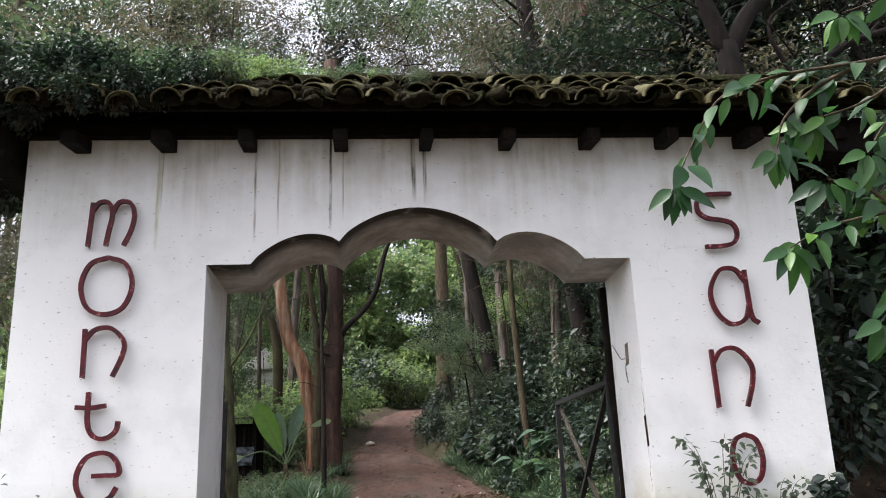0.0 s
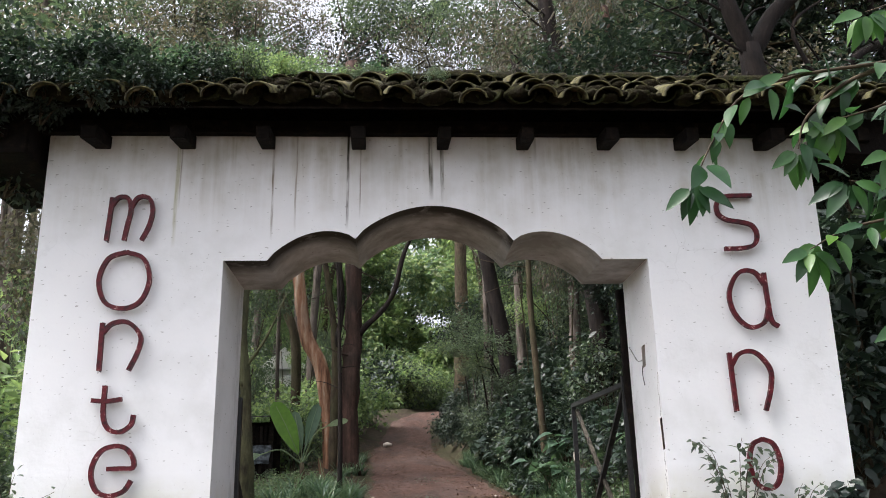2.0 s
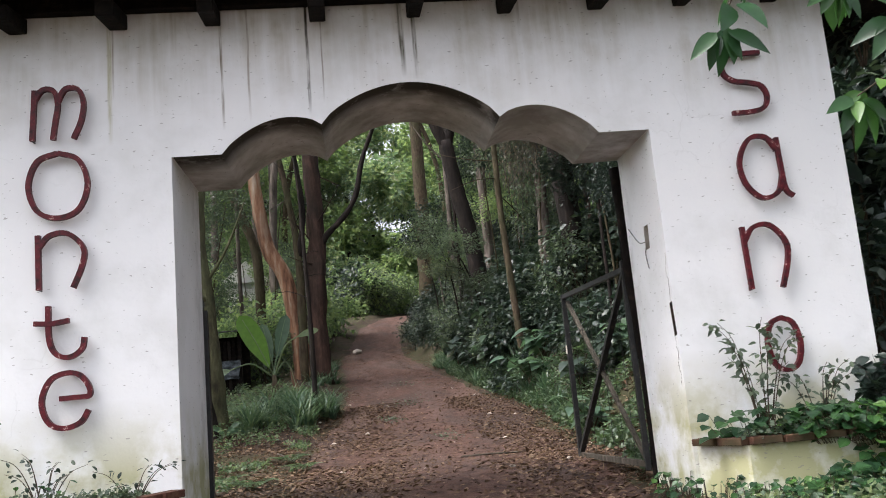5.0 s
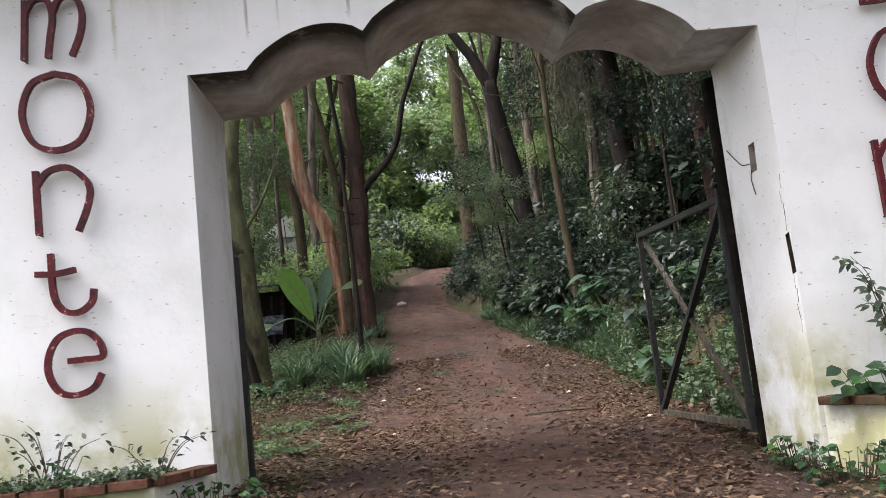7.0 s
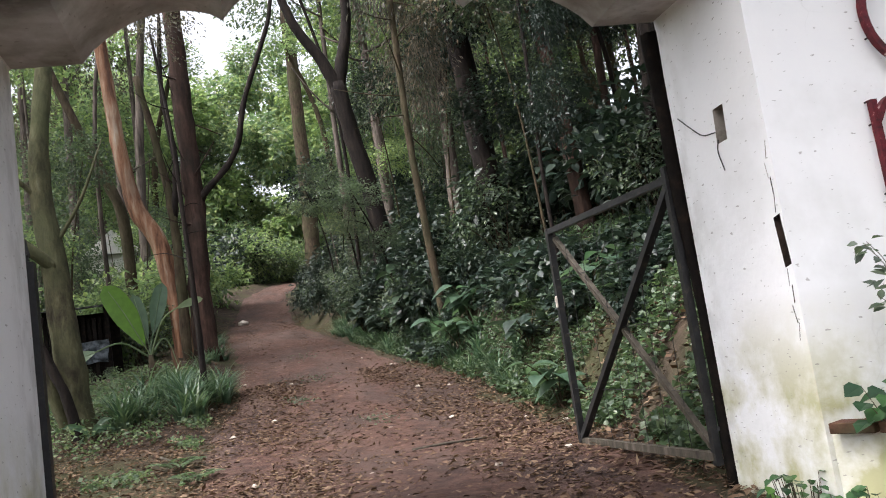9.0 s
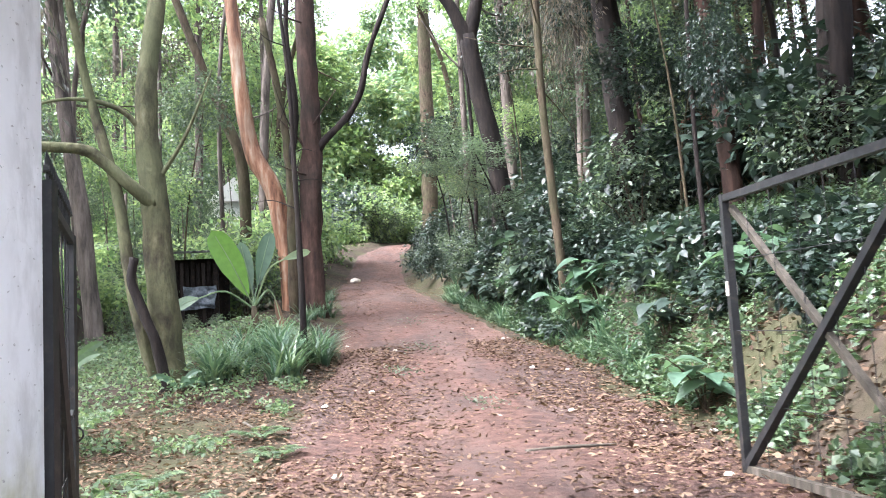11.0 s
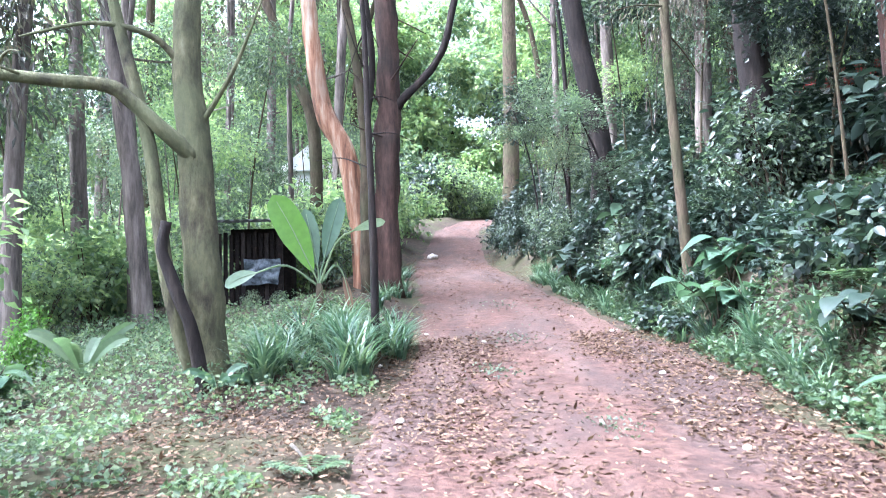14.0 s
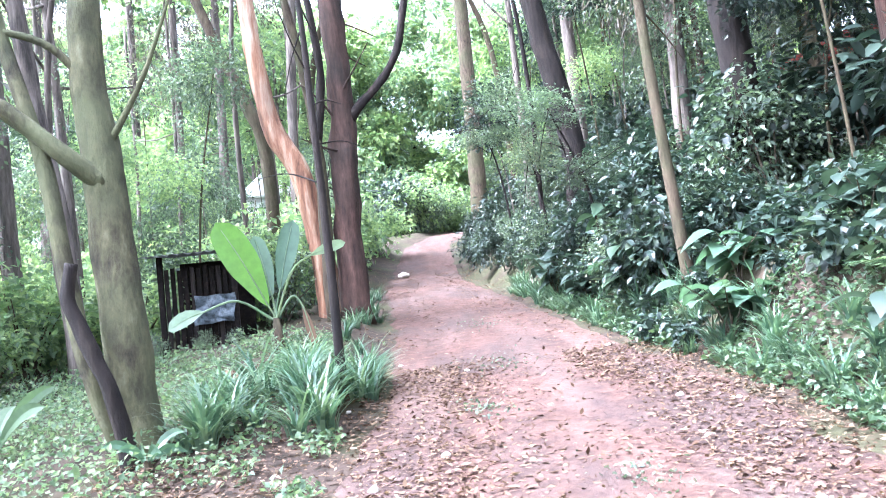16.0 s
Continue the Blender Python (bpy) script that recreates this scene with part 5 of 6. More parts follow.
# far end of the track and beyond
for k in range(40):
    y = rng.uniform(68, 92)
    x = rng.uniform(-30, 36)
    l, r = edges(y)
    if l - 1.5 < x < r + 1.5:
        continue
    wood_tree(x, y, rng.uniform(10, 20), rng.uniform(0.2, 0.45), [0, 2, 3, 3])
for k in range(9):
    y = rng.uniform(28, 44)
    l, r = edges(y)
    x = l - rng.uniform(2, 8) if k % 2 else r + rng.uniform(2, 8)
    wood_tree(x, y, rng.uniform(8, 12), rng.uniform(0.08, 0.16), [2, 2, 3], bark=BARK_GREY)
for k in range(20):
    a = rng.uniform(-0.2, 3.34)
    d = rng.uniform(24, 46)
    x, y = d * math.cos(a), 10 + d * math.sin(a)
    if x < 9:
        continue
    wood_tree(x, y, rng.uniform(9, 16), rng.uniform(0.2, 0.4), [0, 1, 3, 4])

# leafy saplings leaning over the edge of the track
for x, y, h, lx in ((3.1, 17.4, 3.2, -0.9), (2.9, 22.0, 4.0, -0.8), (2.7, 27.0, 4.5, -0.9), (-3.2, 26.5, 4.2, 0.7), (-3.6, 31, 5.0, 0.8)):
    g = ground_z(x, y)
    top = Vector((x + lx, y - 0.3, g + h))
    limbs = twigs_from((x + lx * 0.4, y, g + h * 0.5), top, 9, 0.014, int(y * 10), 1.1)
    tree([(x, y, g), (x + lx * 0.3, y, g + h * 0.55), top], (0.04, 0.015), BARK_DARK, "leafy sapling leaning over the edge of the track", limbs=limbs, crowns=[(top, (0.5, 0.5, 0.3), 0), ((x + lx * 0.3, y - 0.2, g + h * 0.62), (0.42, 0.42, 0.25), 0), ((x + lx * 1.3, y, g + h * 0.8), (0.34, 0.34, 0.2), 0 if x > 0 else 2)], sides=6, bumps=0.1, group="leaning saplings")
# slender understory trees, light in leaf
for k in range(46):
    y = 13 + 26 * (k / 46)
    l, r = edges(y)
    left = k % 3 != 0
    x = l - rng.uniform(5.5 if y < 20 else 2.0, 13) if left else r + rng.uniform(1.6, 6)
    g = ground_z(x, y)
    h = rng.uniform(3.0, 7.5)
    lean = rng.uniform(-0.8, 0.8)
    tree([(x, y, g), (x + lean * 0.3, y, g + h * 0.5), (x + lean, y, g + h)], (0.035, 0.015), rng.choice(BARKS[:2]), "slender young tree with light foliage", crowns=[((x + lean, y, g + h), rng.uniform(0.55, 0.95), rng.choice([0, 2, 2, 3] if left else [0, 4, 3, 4])), ((x + lean * 0.4 + rng.uniform(-0.8, 0.8), y, g + h * 0.6), rng.uniform(0.35, 0.6), rng.choice([0, 2, 3]))], sides=6, bumps=0.1, group="young trees")

FAR_KIND = [crown_mesh(31, 60, 15, (2.5, 2.5, 2.2), 0.6, 0.42, 0.3, LEAF_PALE), crown_mesh(32, 60, 15, (2.5, 2.5, 2.2), 0.6, 0.4, 0.32, LEAF_LIGHT)]


def far_woods():
    verts, faces, slots = [], [], []
    for k in range(500):
        y = rng.uniform(60, 96)
        l, r = edges(min(y, 66))
        x = rng.uniform(-30, 34)
        z = ground_z(x, y) + 1.0 + 22 * rng.random() ** 1.25
        if y < 64 and l - 2.5 < x < r + 2.5 and z < ground_z(x, y) + 7:
            continue
        which = k % 2
        sc = rng.uniform(0.8, 1.5)
        m = pose(x, y, z, 0, 0, rng.uniform(0, 360)) @ Matrix.Scale(sc, 4)
        n = len(verts)
        verts.extend(m @ v.co for v in FAR_KIND[which].vertices)
        faces.extend(tuple(i + n for i in p.vertices) for p in FAR_KIND[which].polygons)
        slots.extend([which] * len(FAR_KIND[which].polygons))
    # a thinner belt down the slope on the left
    for k in range(90):
        x, y = rng.uniform(-36, -15), rng.uniform(14, 60)
        m = pose(x, y, ground_z(x, y) + 0.6 + 8 * rng.random() ** 1.4, 0, 0, rng.uniform(0, 360)) @ Matrix.Scale(rng.uniform(0.6, 1.1), 4)
        n = len(verts)
        verts.extend(m @ v.co for v in FAR_KIND[k % 2].vertices)
        faces.extend(tuple(i + n for i in p.vertices) for p in FAR_KIND[k % 2].polygons)
        slots.extend([k % 2] * len(FAR_KIND[k % 2].polygons))
    ob = mesh_object("woods", verts, faces, LEAF_PALE)
    ob.data.materials.append(LEAF_LIGHT)
    ob.data.polygons.foreach_set("material_index", slots)
    tagged(ob, "far wall of green woodland foliage beyond the bend", "trees", kind="stuff")


far_woods()


# ---------- ground cover and fallen leaves ----------
def scatter(name, label, category, count, place, leaf, mat, flat, width=0.3, lift=0.04):
    r = random.Random(count)
    verts, faces = [], []
    for _ in range(count):
        spot = place(r)
        if not spot:
            continue
        x, y, h = spot
        z = ground_z(x, y) + h + lift * r.random()
        d = rand_dir(r, flat)
        k = r.uniform(0.6, 1.4)
        add_leaf(verts, faces, Vector((x, y, z)), d, (Vector((0, 0, 1)) + rand_dir(r) * (0.9 - 0.5 * (1 - flat))).normalized(), leaf * k, leaf * width * k, 0, r.uniform(-0.2, 0.3))
    return tagged(mesh_object(name, verts, faces, mat), label, category, kind="stuff")


def on_bank(r):
    y = 1.6 + 19 * r.random() ** 1.35
    l, e = edges(y)
    x = e + 0.05 + 4.6 * r.random() ** 1.2
    if noise.noise(Vector((x * 0.8, y * 0.8, 2))) < (-0.12 if y < 5.5 else -0.28):
        return None
    return x, y, 0.22 * r.random() ** 2


def on_left(r):
    y = 1.3 + 15 * r.random() ** 1.1
    l, e = edges(y)
    d = 8.5 * r.random() ** 1.2
    n = noise.noise(Vector((d * 0.9, y * 0.7, 7)))
    inner = 2.0 if y < 8.5 else 0.6
    if (d < inner and n < 0.2) or n < -0.35:
        return None
    return l - d, y, (0.1 + 0.22 * smooth(inner, inner + 1.5, d)) * r.random() ** 1.5


def on_track(r):
    y = -1.5 + (15 * r.random() if r.random() < 0.75 else 40 * r.random())
    l, e = edges(y)
    x = l - 2.0 + (e - l + 2.5) * r.random()
    if noise.noise(Vector((x * 1.4, y * 0.45, 5))) < r.uniform(-0.75, 0.35):
        return None
    return x, y, 0.032


def before_gate(r):
    x = 2.05 + abs(r.gauss(0, 1.5)) if r.random() < 0.6 else -2.4 - abs(r.gauss(0, 1.5))
    y = -0.6 - abs(r.gauss(0, 0.7))
    if noise.noise(Vector((x * 1.3, y * 1.3, 8))) < -0.2:
        return None
    return x, y, 0.15 * r.random()


scatter("ground_cover", "low green creeping plants covering the bank", "plants", 64000, on_bank, 0.072, LEAF_COVER, 0.6, 0.42)
scatter("ground_cover", "pale green creeping plants under the trees", "plants", 60000, on_left, 0.056, LEAF_LAWN, 0.6, 0.4)
scatter("ground_cover", "low green weeds at the foot of the gateway", "plants", 6000, before_gate, 0.055, LEAF_LIGHT, 0.6, 0.42)
scatter("leaf_litter", "dry brown and tan leaves fallen on the track", "leaves", 38000, on_track, 0.066, LEAF_LITTER, 0.16, 0.24, 0.02)
scatter("leaf_litter", "dry leaves caught on the bank behind the gate", "leaves", 3000, lambda r: (r.uniform(2.0, 5.5), r.uniform(1.3, 7), 0.03), 0.08, LEAF_LITTER, 0.4, 0.28, 0.03)
scatter("leaf_litter", "small dry leaf fragments on the track", "leaves", 36001, on_track, 0.034, LEAF_LITTER, 0.2, 0.3, 0.012)


def on_crown(r):
    cx, cy, sp = r.choice(((0.75, 7.6, 0.3), (0.35, 13.0, 0.5), (0.6, 17.5, 0.6), (-0.1, 10.2, 0.25)))
    return cx + r.gauss(0, sp * 0.5), cy + r.gauss(0, sp), 0.04 + 0.03 * r.random()


scatter("ground_cover", "small green weeds on the crown of the track", "plants", 420, on_crown, 0.045, LEAF_MID, 0.5, 0.35, 0.02)


def on_planter(r):
    x = r.uniform(2.2, 3.65) * (1 if r.random() < 0.4 else -1)
    y = -0.06 - 0.5 * r.random()
    return x, y, (0.24 if y > -0.43 else 0.3) - ground_z(x, y) + 0.07 * r.random() ** 2


scatter("ground_cover", "tiny green creepers overgrowing the planters", "plants", 5200, on_planter, 0.034, LEAF_MID, 0.6, 0.42, 0.02)


def blade(verts, faces, base, tip, sag, width, n=9, cup=0.25, twist=0.0):
    """A broad ribbed blade from base to tip, arching by sag."""
    base, tip = Vector(base), Vector(tip)
    way = tip - base
    side = way.cross(Vector((0, -1, 0.2)))
    side = (side.normalized() * math.cos(twist) + Vector((0, 1, 0)) * math.sin(twist)).normalized()
    s = len(verts)
    for i in range(n + 1):
        u = i / n
        c = base + way * u + Vector((0, 0, sag * 4 * u * (1 - u)))
        w = width * 0.5 * max(0.02, (min(u / 0.45, 1) ** 0.7) * (max(0.0, 1 - max(0.0, (u - 0.6) / 0.4) ** 2.4) ** 0.5))
        nor = side.cross(way).normalized()
        wav = 0.04 * math.sin(u * 23)
        verts += [c + side * w + nor * (w * cup + wav * w), c, c - side * w + nor * (w * cup - wav * w)]
    for i in range(n):
        a = s + 3 * i
        faces += [(a, a + 1, a + 4, a + 3), (a + 1, a + 2, a + 5, a + 4)]


def banana_plant():
    base = Vector((-2.75, 14.4, ground_z(-2.75, 14.4)))
    sv, sf = [], []
    tube(sv, sf, [Vector((0, 0, -0.05)), Vector((0.02, 0, 0.25)), Vector((0.0, 0, 0.55))], (0.1, 0.05), 8, 0.2)
    p = mesh_object("banana_plant", sv, sf, BARK_BROWN, smooth=True)
    p.location = base
    tagged(p, "wild banana with tall bright green paddle leaves", "plant")
    top = Vector((0, 0, 0.5))
    for bend, start, tip, sag, w, tw, mat in (((-0.03, 0, 0.62), (-0.08, -0.02, 0.72), (-0.74, -0.15, 2.05), 0.06, 0.5, 0.0, LEAF_BANANA), ((-0.01, 0.05, 0.7), (-0.03, 0.06, 0.85), (-0.25, 0.2, 1.85), 0.02, 0.3, 0.5, LEAF_GRASS),
                                              ((0.03, 0.05, 0.75), (0.08, 0.08, 0.95), (0.36, 0.2, 2.02), 0.05, 0.32, 0.3, LEAF_GRASS), ((-0.5, -0.2, 0.85), (-0.98, -0.3, 0.74), (-1.5, -0.35, 0.52), 0.03, 0.26, 0.3, LEAF_LIGHT),
                                              ((0.3, -0.1, 1.2), (0.6, -0.1, 1.42), (1.15, -0.15, 1.56), 0.02, 0.16, 0.2, LEAF_LIGHT), ((0.25, 0.1, 0.85), (0.4, 0.1, 0.7), (0.55, 0.1, 0.05), 0.03, 0.14, 0.5, LEAF_LITTER)):
        bv, bf = [], []
        blade(bv, bf, start, tip, sag, w, 12, 0.18, tw)
        leaf = mesh_object("leaf", bv, bf, mat, p, smooth=True)
        tv, tf = [], []
        mid = Vector(start).lerp(Vector(tip), 0.5) + Vector((0, 0, sag))
        tube(tv, tf, spline([top, Vector(bend), Vector(start), mid, Vector(start).lerp(Vector(tip), 0.9) + Vector((0, 0, sag * 0.36))], 4), (0.022, 0.006), 6)
        mesh_object("midrib", tv, tf, LEAF_LIGHT, leaf)


banana_plant()


def rosette(x, y, n, length, width, mat, name, label, rise=0.8, seed=1):
    r = random.Random(seed)
    sv, sf = [], []
    tube(sv, sf, [Vector((0, 0, -0.05)), Vector((0, 0, 0.1))], (0.04, 0.03), 6)
    p = mesh_object(name, sv, sf, BARK_BROWN)
    p.location = (x, y, ground_z(x, y))
    tagged(p, label, "plant")
    for i in range(n):
        a = 6.283 * i / n + r.uniform(-0.3, 0.3)
        k = r.uniform(0.7, 1.15)
        tip = Vector((math.cos(a) * length * k, math.sin(a) * length * k, length * rise * r.uniform(0.4, 1.1)))
        bv, bf = [], []
        blade(bv, bf, (0, 0, 0.06), tip, length * 0.22, width, 7, 0.3, r.uniform(-0.3, 0.6))
        mesh_object("leaf", bv, bf, mat, p)
    return p


rosette(-5.1, 10.5, 9, 0.7, 0.14, LEAF_LAWN, "agave", "pale green rosette plant in the undergrowth", 1.0, 4)
def broadleaf(x, y, stems, height, leaf, mat, label, seed):
    r = random.Random(seed)
    sv, sf = [], []
    tips = []
    for i in range(stems):
        a = 6.283 * i / stems + r.uniform(-0.4, 0.4)
        h = height * r.uniform(0.6, 1.15)
        out = Vector((math.cos(a), math.sin(a), 0)) * h * r.uniform(0.3, 0.7)
        pts = spline([Vector((0, 0, -0.05)), out * 0.35 + Vector((0, 0, h * 0.6)), out + Vector((0, 0, h))], 4)
        tube(sv, sf, pts, (0.014, 0.006), 5)
        tips.append((pts, a))
    p = mesh_object("broadleaf_plant", sv, sf, TWIG)
    p.location = (x, y, ground_z(x, y))
    tagged(p, label, "plant", "broad-leaved plants")
    for pts, a in tips:
        for k in range(5):
            c = pts[-1 - min(k, len(pts) - 3)]
            b = a + 2.4 * k + r.uniform(-0.4, 0.4)
            ln = leaf * r.uniform(0.7, 1.2)
            d = Vector((math.cos(b), math.sin(b), r.uniform(-0.15, 0.35))) * ln
            side = Vector((-math.sin(b), math.cos(b), r.uniform(-0.3, 0.3)))
            bv, bf = [], []
            for u in range(7):
                t = u / 6
                w = ln * 0.36 * max(0.03, math.sin(math.pi * t ** 0.75)) 
                q = c + d * t + Vector((0, 0, -0.45 * ln * t * t))
                bv += [q + side * w + Vector((0, 0, 0.25 * w)), q, q - side * w + Vector((0, 0, 0.25 * w))]
            for u in range(6):
                n = 3 * u
                bf += [(n, n + 1, n + 4, n + 3), (n + 1, n + 2, n + 5, n + 4)]
            mesh_object("leaf", bv, bf, mat, p, smooth=True)


for k, (x, y, st, h, lf, mat) in enumerate(((2.75, 5.9, 4, 0.55, 0.34, LEAF_GRASS), (3.3, 8.3, 5, 0.6, 0.34, LEAF_DARK), (3.05, 11.6, 6, 0.7, 0.4, LEAF_GRASS), (3.45, 12.2, 5, 0.8, 0.4, LEAF_GRASS), (2.9, 15.2, 6, 0.9, 0.42, LEAF_GRASS), (3.3, 17.6, 6, 1.1, 0.45, LEAF_GRASS), (2.6, 17.2, 5, 0.9, 0.4, LEAF_DARK), (4.2, 10.4, 5, 0.8, 0.36, LEAF_DARK), (3.9, 7.2, 5, 0.7, 0.34, LEAF_GRASS), (2.4, 19.6, 6, 1.1, 0.42, LEAF_DARK), (-5.6, 9.3, 5, 0.5, 0.34, LEAF_GRASS))):
    broadleaf(x, y, st, h, lf, mat, "plant with large drooping grey-green leaves among ferns", 90 + k)
rosette(-3.1, 9.0, 6, 0.4, 0.08, LEAF_GRASS, "broadleaf_plant", "small strap-leaved plant at the mossy tree", 0.7, 9)


def fern(x, y, size, seed):
    r = random.Random(seed)
    sv, sf = [], []
    tube(sv, sf, [Vector((0, 0, -0.03)), Vector((0, 0, 0.06))], (0.03, 0.02), 6)
    p = mesh_object("fern", sv, sf, TWIG)
    p.location = (x, y, ground_z(x, y))
    tagged(p, "small green fern at the edge of the track", "fern", "ferns")
    for i in range(7):
        a = 6.283 * i / 7 + r.uniform(-0.4, 0.4)
        out = Vector((math.cos(a), math.sin(a), 0))
        fv, ff = [], []
        for k in range(14):
            u = (k + 1) / 15
            c = out * size * u + Vector((0, 0, size * (0.9 * u - 0.75 * u * u)))
            for sgn in (1, -1):
                add_leaf(fv, ff, c, (Vector((-out.y, out.x, 0)) * sgn + out * 0.4).normalized(), Vector((0, 0, 1)), size * 0.3 * math.sin(math.pi * min(u + 0.12, 1)), size * 0.045, 0, 0.1)
        mesh_object("frond", fv, ff, LEAF_COVER, p)


for k, (x, y, z) in enumerate(((-1.75, 6.2, 0.4), (-1.5, 5.2, 0.35), (-2.4, 4.2, 0.4), (-1.9, 3.2, 0.35), (2.6, 6.6, 0.35), (2.9, 4.6, 0.4), (3.3, 7.2, 0.5), (3.8, 9.2, 0.6), (-4.4, 7.6, 0.5), (-5.6, 8.8, 0.6), (2.9, 8.0, 0.4), (3.9, 6.0, 0.6))):
    fern(x, y, z, 60 + k)


# ---------- leafy branch hanging before the wall ----------
def hanging_branch():
    r = random.Random(9)
    base = Vector((5.6, -2.5, ground_z(5.6, -2.5)))
    tv, tf = [], []
    tube(tv, tf, spline([Vector((0, 0, -0.2)), Vector((0.1, 0, 1.5)), Vector((-0.1, 0.1, 3.0)), Vector((-0.3, 0.1, 4.3)), Vector((-0.2, 0, 5.6))], 5), (0.16, 0.08), 9, 0.15)
    t = mesh_object("tree", tv, tf, BARK_DARK, smooth=True)
    t.location = base
    tagged(t, "young tree with leafy branches hanging before the gateway", "tree")
    twigs = [
        [(5.3, -2.4, 3.9), (4.2, -2.35, 3.95), (3.3, -2.3, 3.75), (2.55, -2.3, 3.62), (2.08, -2.3, 3.45), (1.82, -2.3, 3.1), (1.64, -2.3, 2.76)],
        [(3.3, -2.3, 3.75), (2.9, -2.2, 3.6), (2.6, -2.15, 3.35), (2.5, -2.15, 3.1)],
        [(4.2, -2.35, 3.95), (3.6, -2.4, 3.5), (3.2, -2.45, 3.2), (3.0, -2.45, 2.95)],
        [(5.35, -2.45, 2.9), (4.2, -2.4, 2.75), (3.2, -2.35, 2.55), (2.7, -2.3, 2.45), (2.4, -2.3, 2.3)],
        [(4.2, -2.4, 2.75), (3.5, -2.5, 2.3), (3.05, -2.5, 2.0), (2.85, -2.5, 1.75)],
        [(5.3, -2.4, 3.9), (4.3, -2.6, 4.25), (3.5, -2.6, 4.15), (2.9, -2.6, 3.95)],
        [(4.2, -2.35, 3.95), (3.7, -2.2, 3.75), (3.2, -2.2, 3.45), (2.75, -2.2, 3.3)],
        [(3.2, -2.35, 2.55), (3.0, -2.3, 2.75), (2.75, -2.3, 2.8)],
        [(5.35, -2.45, 2.9), (4.2, -2.2, 3.2), (3.5, -2.2, 3.0), (3.15, -2.2, 2.7)],
        [(5.4, -2.4, 2.2), (4.3, -2.5, 1.9), (3.6, -2.5, 1.7), (3.15, -2.5, 1.55)],
    ]
    for k, tw in enumerate(twigs):
        pts = spline([Vector(q) - base for q in tw], 6)
        bv, bf = [], []
        tube(bv, bf, pts, (0.022, 0.004), 6)
        br = mesh_object("branch", bv, bf, TWIG, t, smooth=True)
        lv, lf = [], []
        n = len(pts)
        for i in range(n // 4, n, 2):
            sgn = 1 if (i // 2) % 2 else -1
            d = (pts[min(i + 1, n - 1)] - pts[i - 1]).normalized()
            sd = d.cross(Vector((0, 0, 1))).normalized() * sgn
            for q in range(2):
                way = (d * r.uniform(-0.1, 0.8) + sd * r.uniform(-0.3, 0.9) + Vector((r.uniform(-0.5, 0.5), 0, r.uniform(-1.1, 0.25)))).normalized()
                ln = r.uniform(0.17, 0.27)
                up = (Vector((r.uniform(-0.5, 0.5), -0.9, 0.6)) + rand_dir(r) * 0.4).normalized()
                add_leaf(lv, lf, pts[i] + way * 0.05, way, up, ln, ln * r.uniform(0.2, 0.27), 2, r.uniform(0.1, 0.35))
        tip = pts[-1]
        for q in range(5):
            ln = r.uniform(0.19, 0.29)
            a = -1.25 + 0.62 * q + r.uniform(-0.2, 0.2)
            way = Vector((math.sin(a), r.uniform(-0.3, 0.3), -math.cos(a) - 0.2)).normalized()
            add_leaf(lv, lf, tip + way * 0.04, way, Vector((r.uniform(-0.3, 0.3), -1, 0.4)).normalized(), ln, ln * 0.23, 2, r.uniform(0.1, 0.3))
        mesh_object("foliage", lv, lf, LEAF_BRANCH, br, smooth=True)


hanging_branch()


# ---------- plants in the planters and on the roof ----------
def twiggy(x, y, z, stems, height, spread, leaf, mat, label, seed, name="rose_bush", density=9):
    r = random.Random(seed)
    sv, sf, lv, lf = [], [], [], []
    for i in range(stems):
        a = r.uniform(0, 6.283)
        h = height * r.uniform(0.55, 1.0)
        out = Vector((math.cos(a), math.sin(a) * 0.45, 0)) * spread * r.uniform(0.3, 1)
        pts = spline([Vector((out.x * 0.1, out.y * 0.1, -0.03)), out * 0.35 + Vector((0, 0, h * 0.45)), out * 0.7 + Vector((0, 0, h * 0.85)), out * 1.15 + Vector((0, 0, h))], 5)
        tube(sv, sf, pts, (0.0055, 0.0015), 5)
        for q in pts[4:]:
            for _ in range(density // 3):
                if r.random() < 0.42:
                    d = rand_dir(r, 0.7)
                    add_leaf(lv, lf, q + d * 0.03, (d + Vector((0, 0, -0.2))).normalized(), (Vector((0, -0.5, 1)) + rand_dir(r) * 0.5).normalized(), leaf * r.uniform(0.7, 1.3), leaf * 0.3, 1)
    ob = mesh_object(name, sv, sf, TWIG)
    ob.location = (x, y, z)
    mesh_object("foliage", lv, lf, mat, ob)
    return tagged(ob, label, "bush")


twiggy(2.5, -0.28, 0.22, 11, 1.0, 0.42, 0.075, LEAF_MID, "straggly rose bush in the planter", 1)
twiggy(2.95, -0.3, 0.22, 7, 0.6, 0.3, 0.07, LEAF_MID, "straggly rose bush in the planter", 2)
twiggy(-2.9, -0.3, 0.22, 9, 0.45, 0.6, 0.05, LEAF_DARK, "sparse dry twigs growing in the planter", 3, "twiggy_shrub", 4)
twiggy(-2.3, -0.25, 0.22, 6, 0.3, 0.5, 0.05, LEAF_DARK, "sparse dry twigs growing in the planter", 4, "twiggy_shrub", 3)
twiggy(-3.5, -0.5, 0.22, 10, 0.8, 0.4, 0.07, LEAF_MID, "sparse dry twigs growing in the planter", 5, "twiggy_shrub", 6)


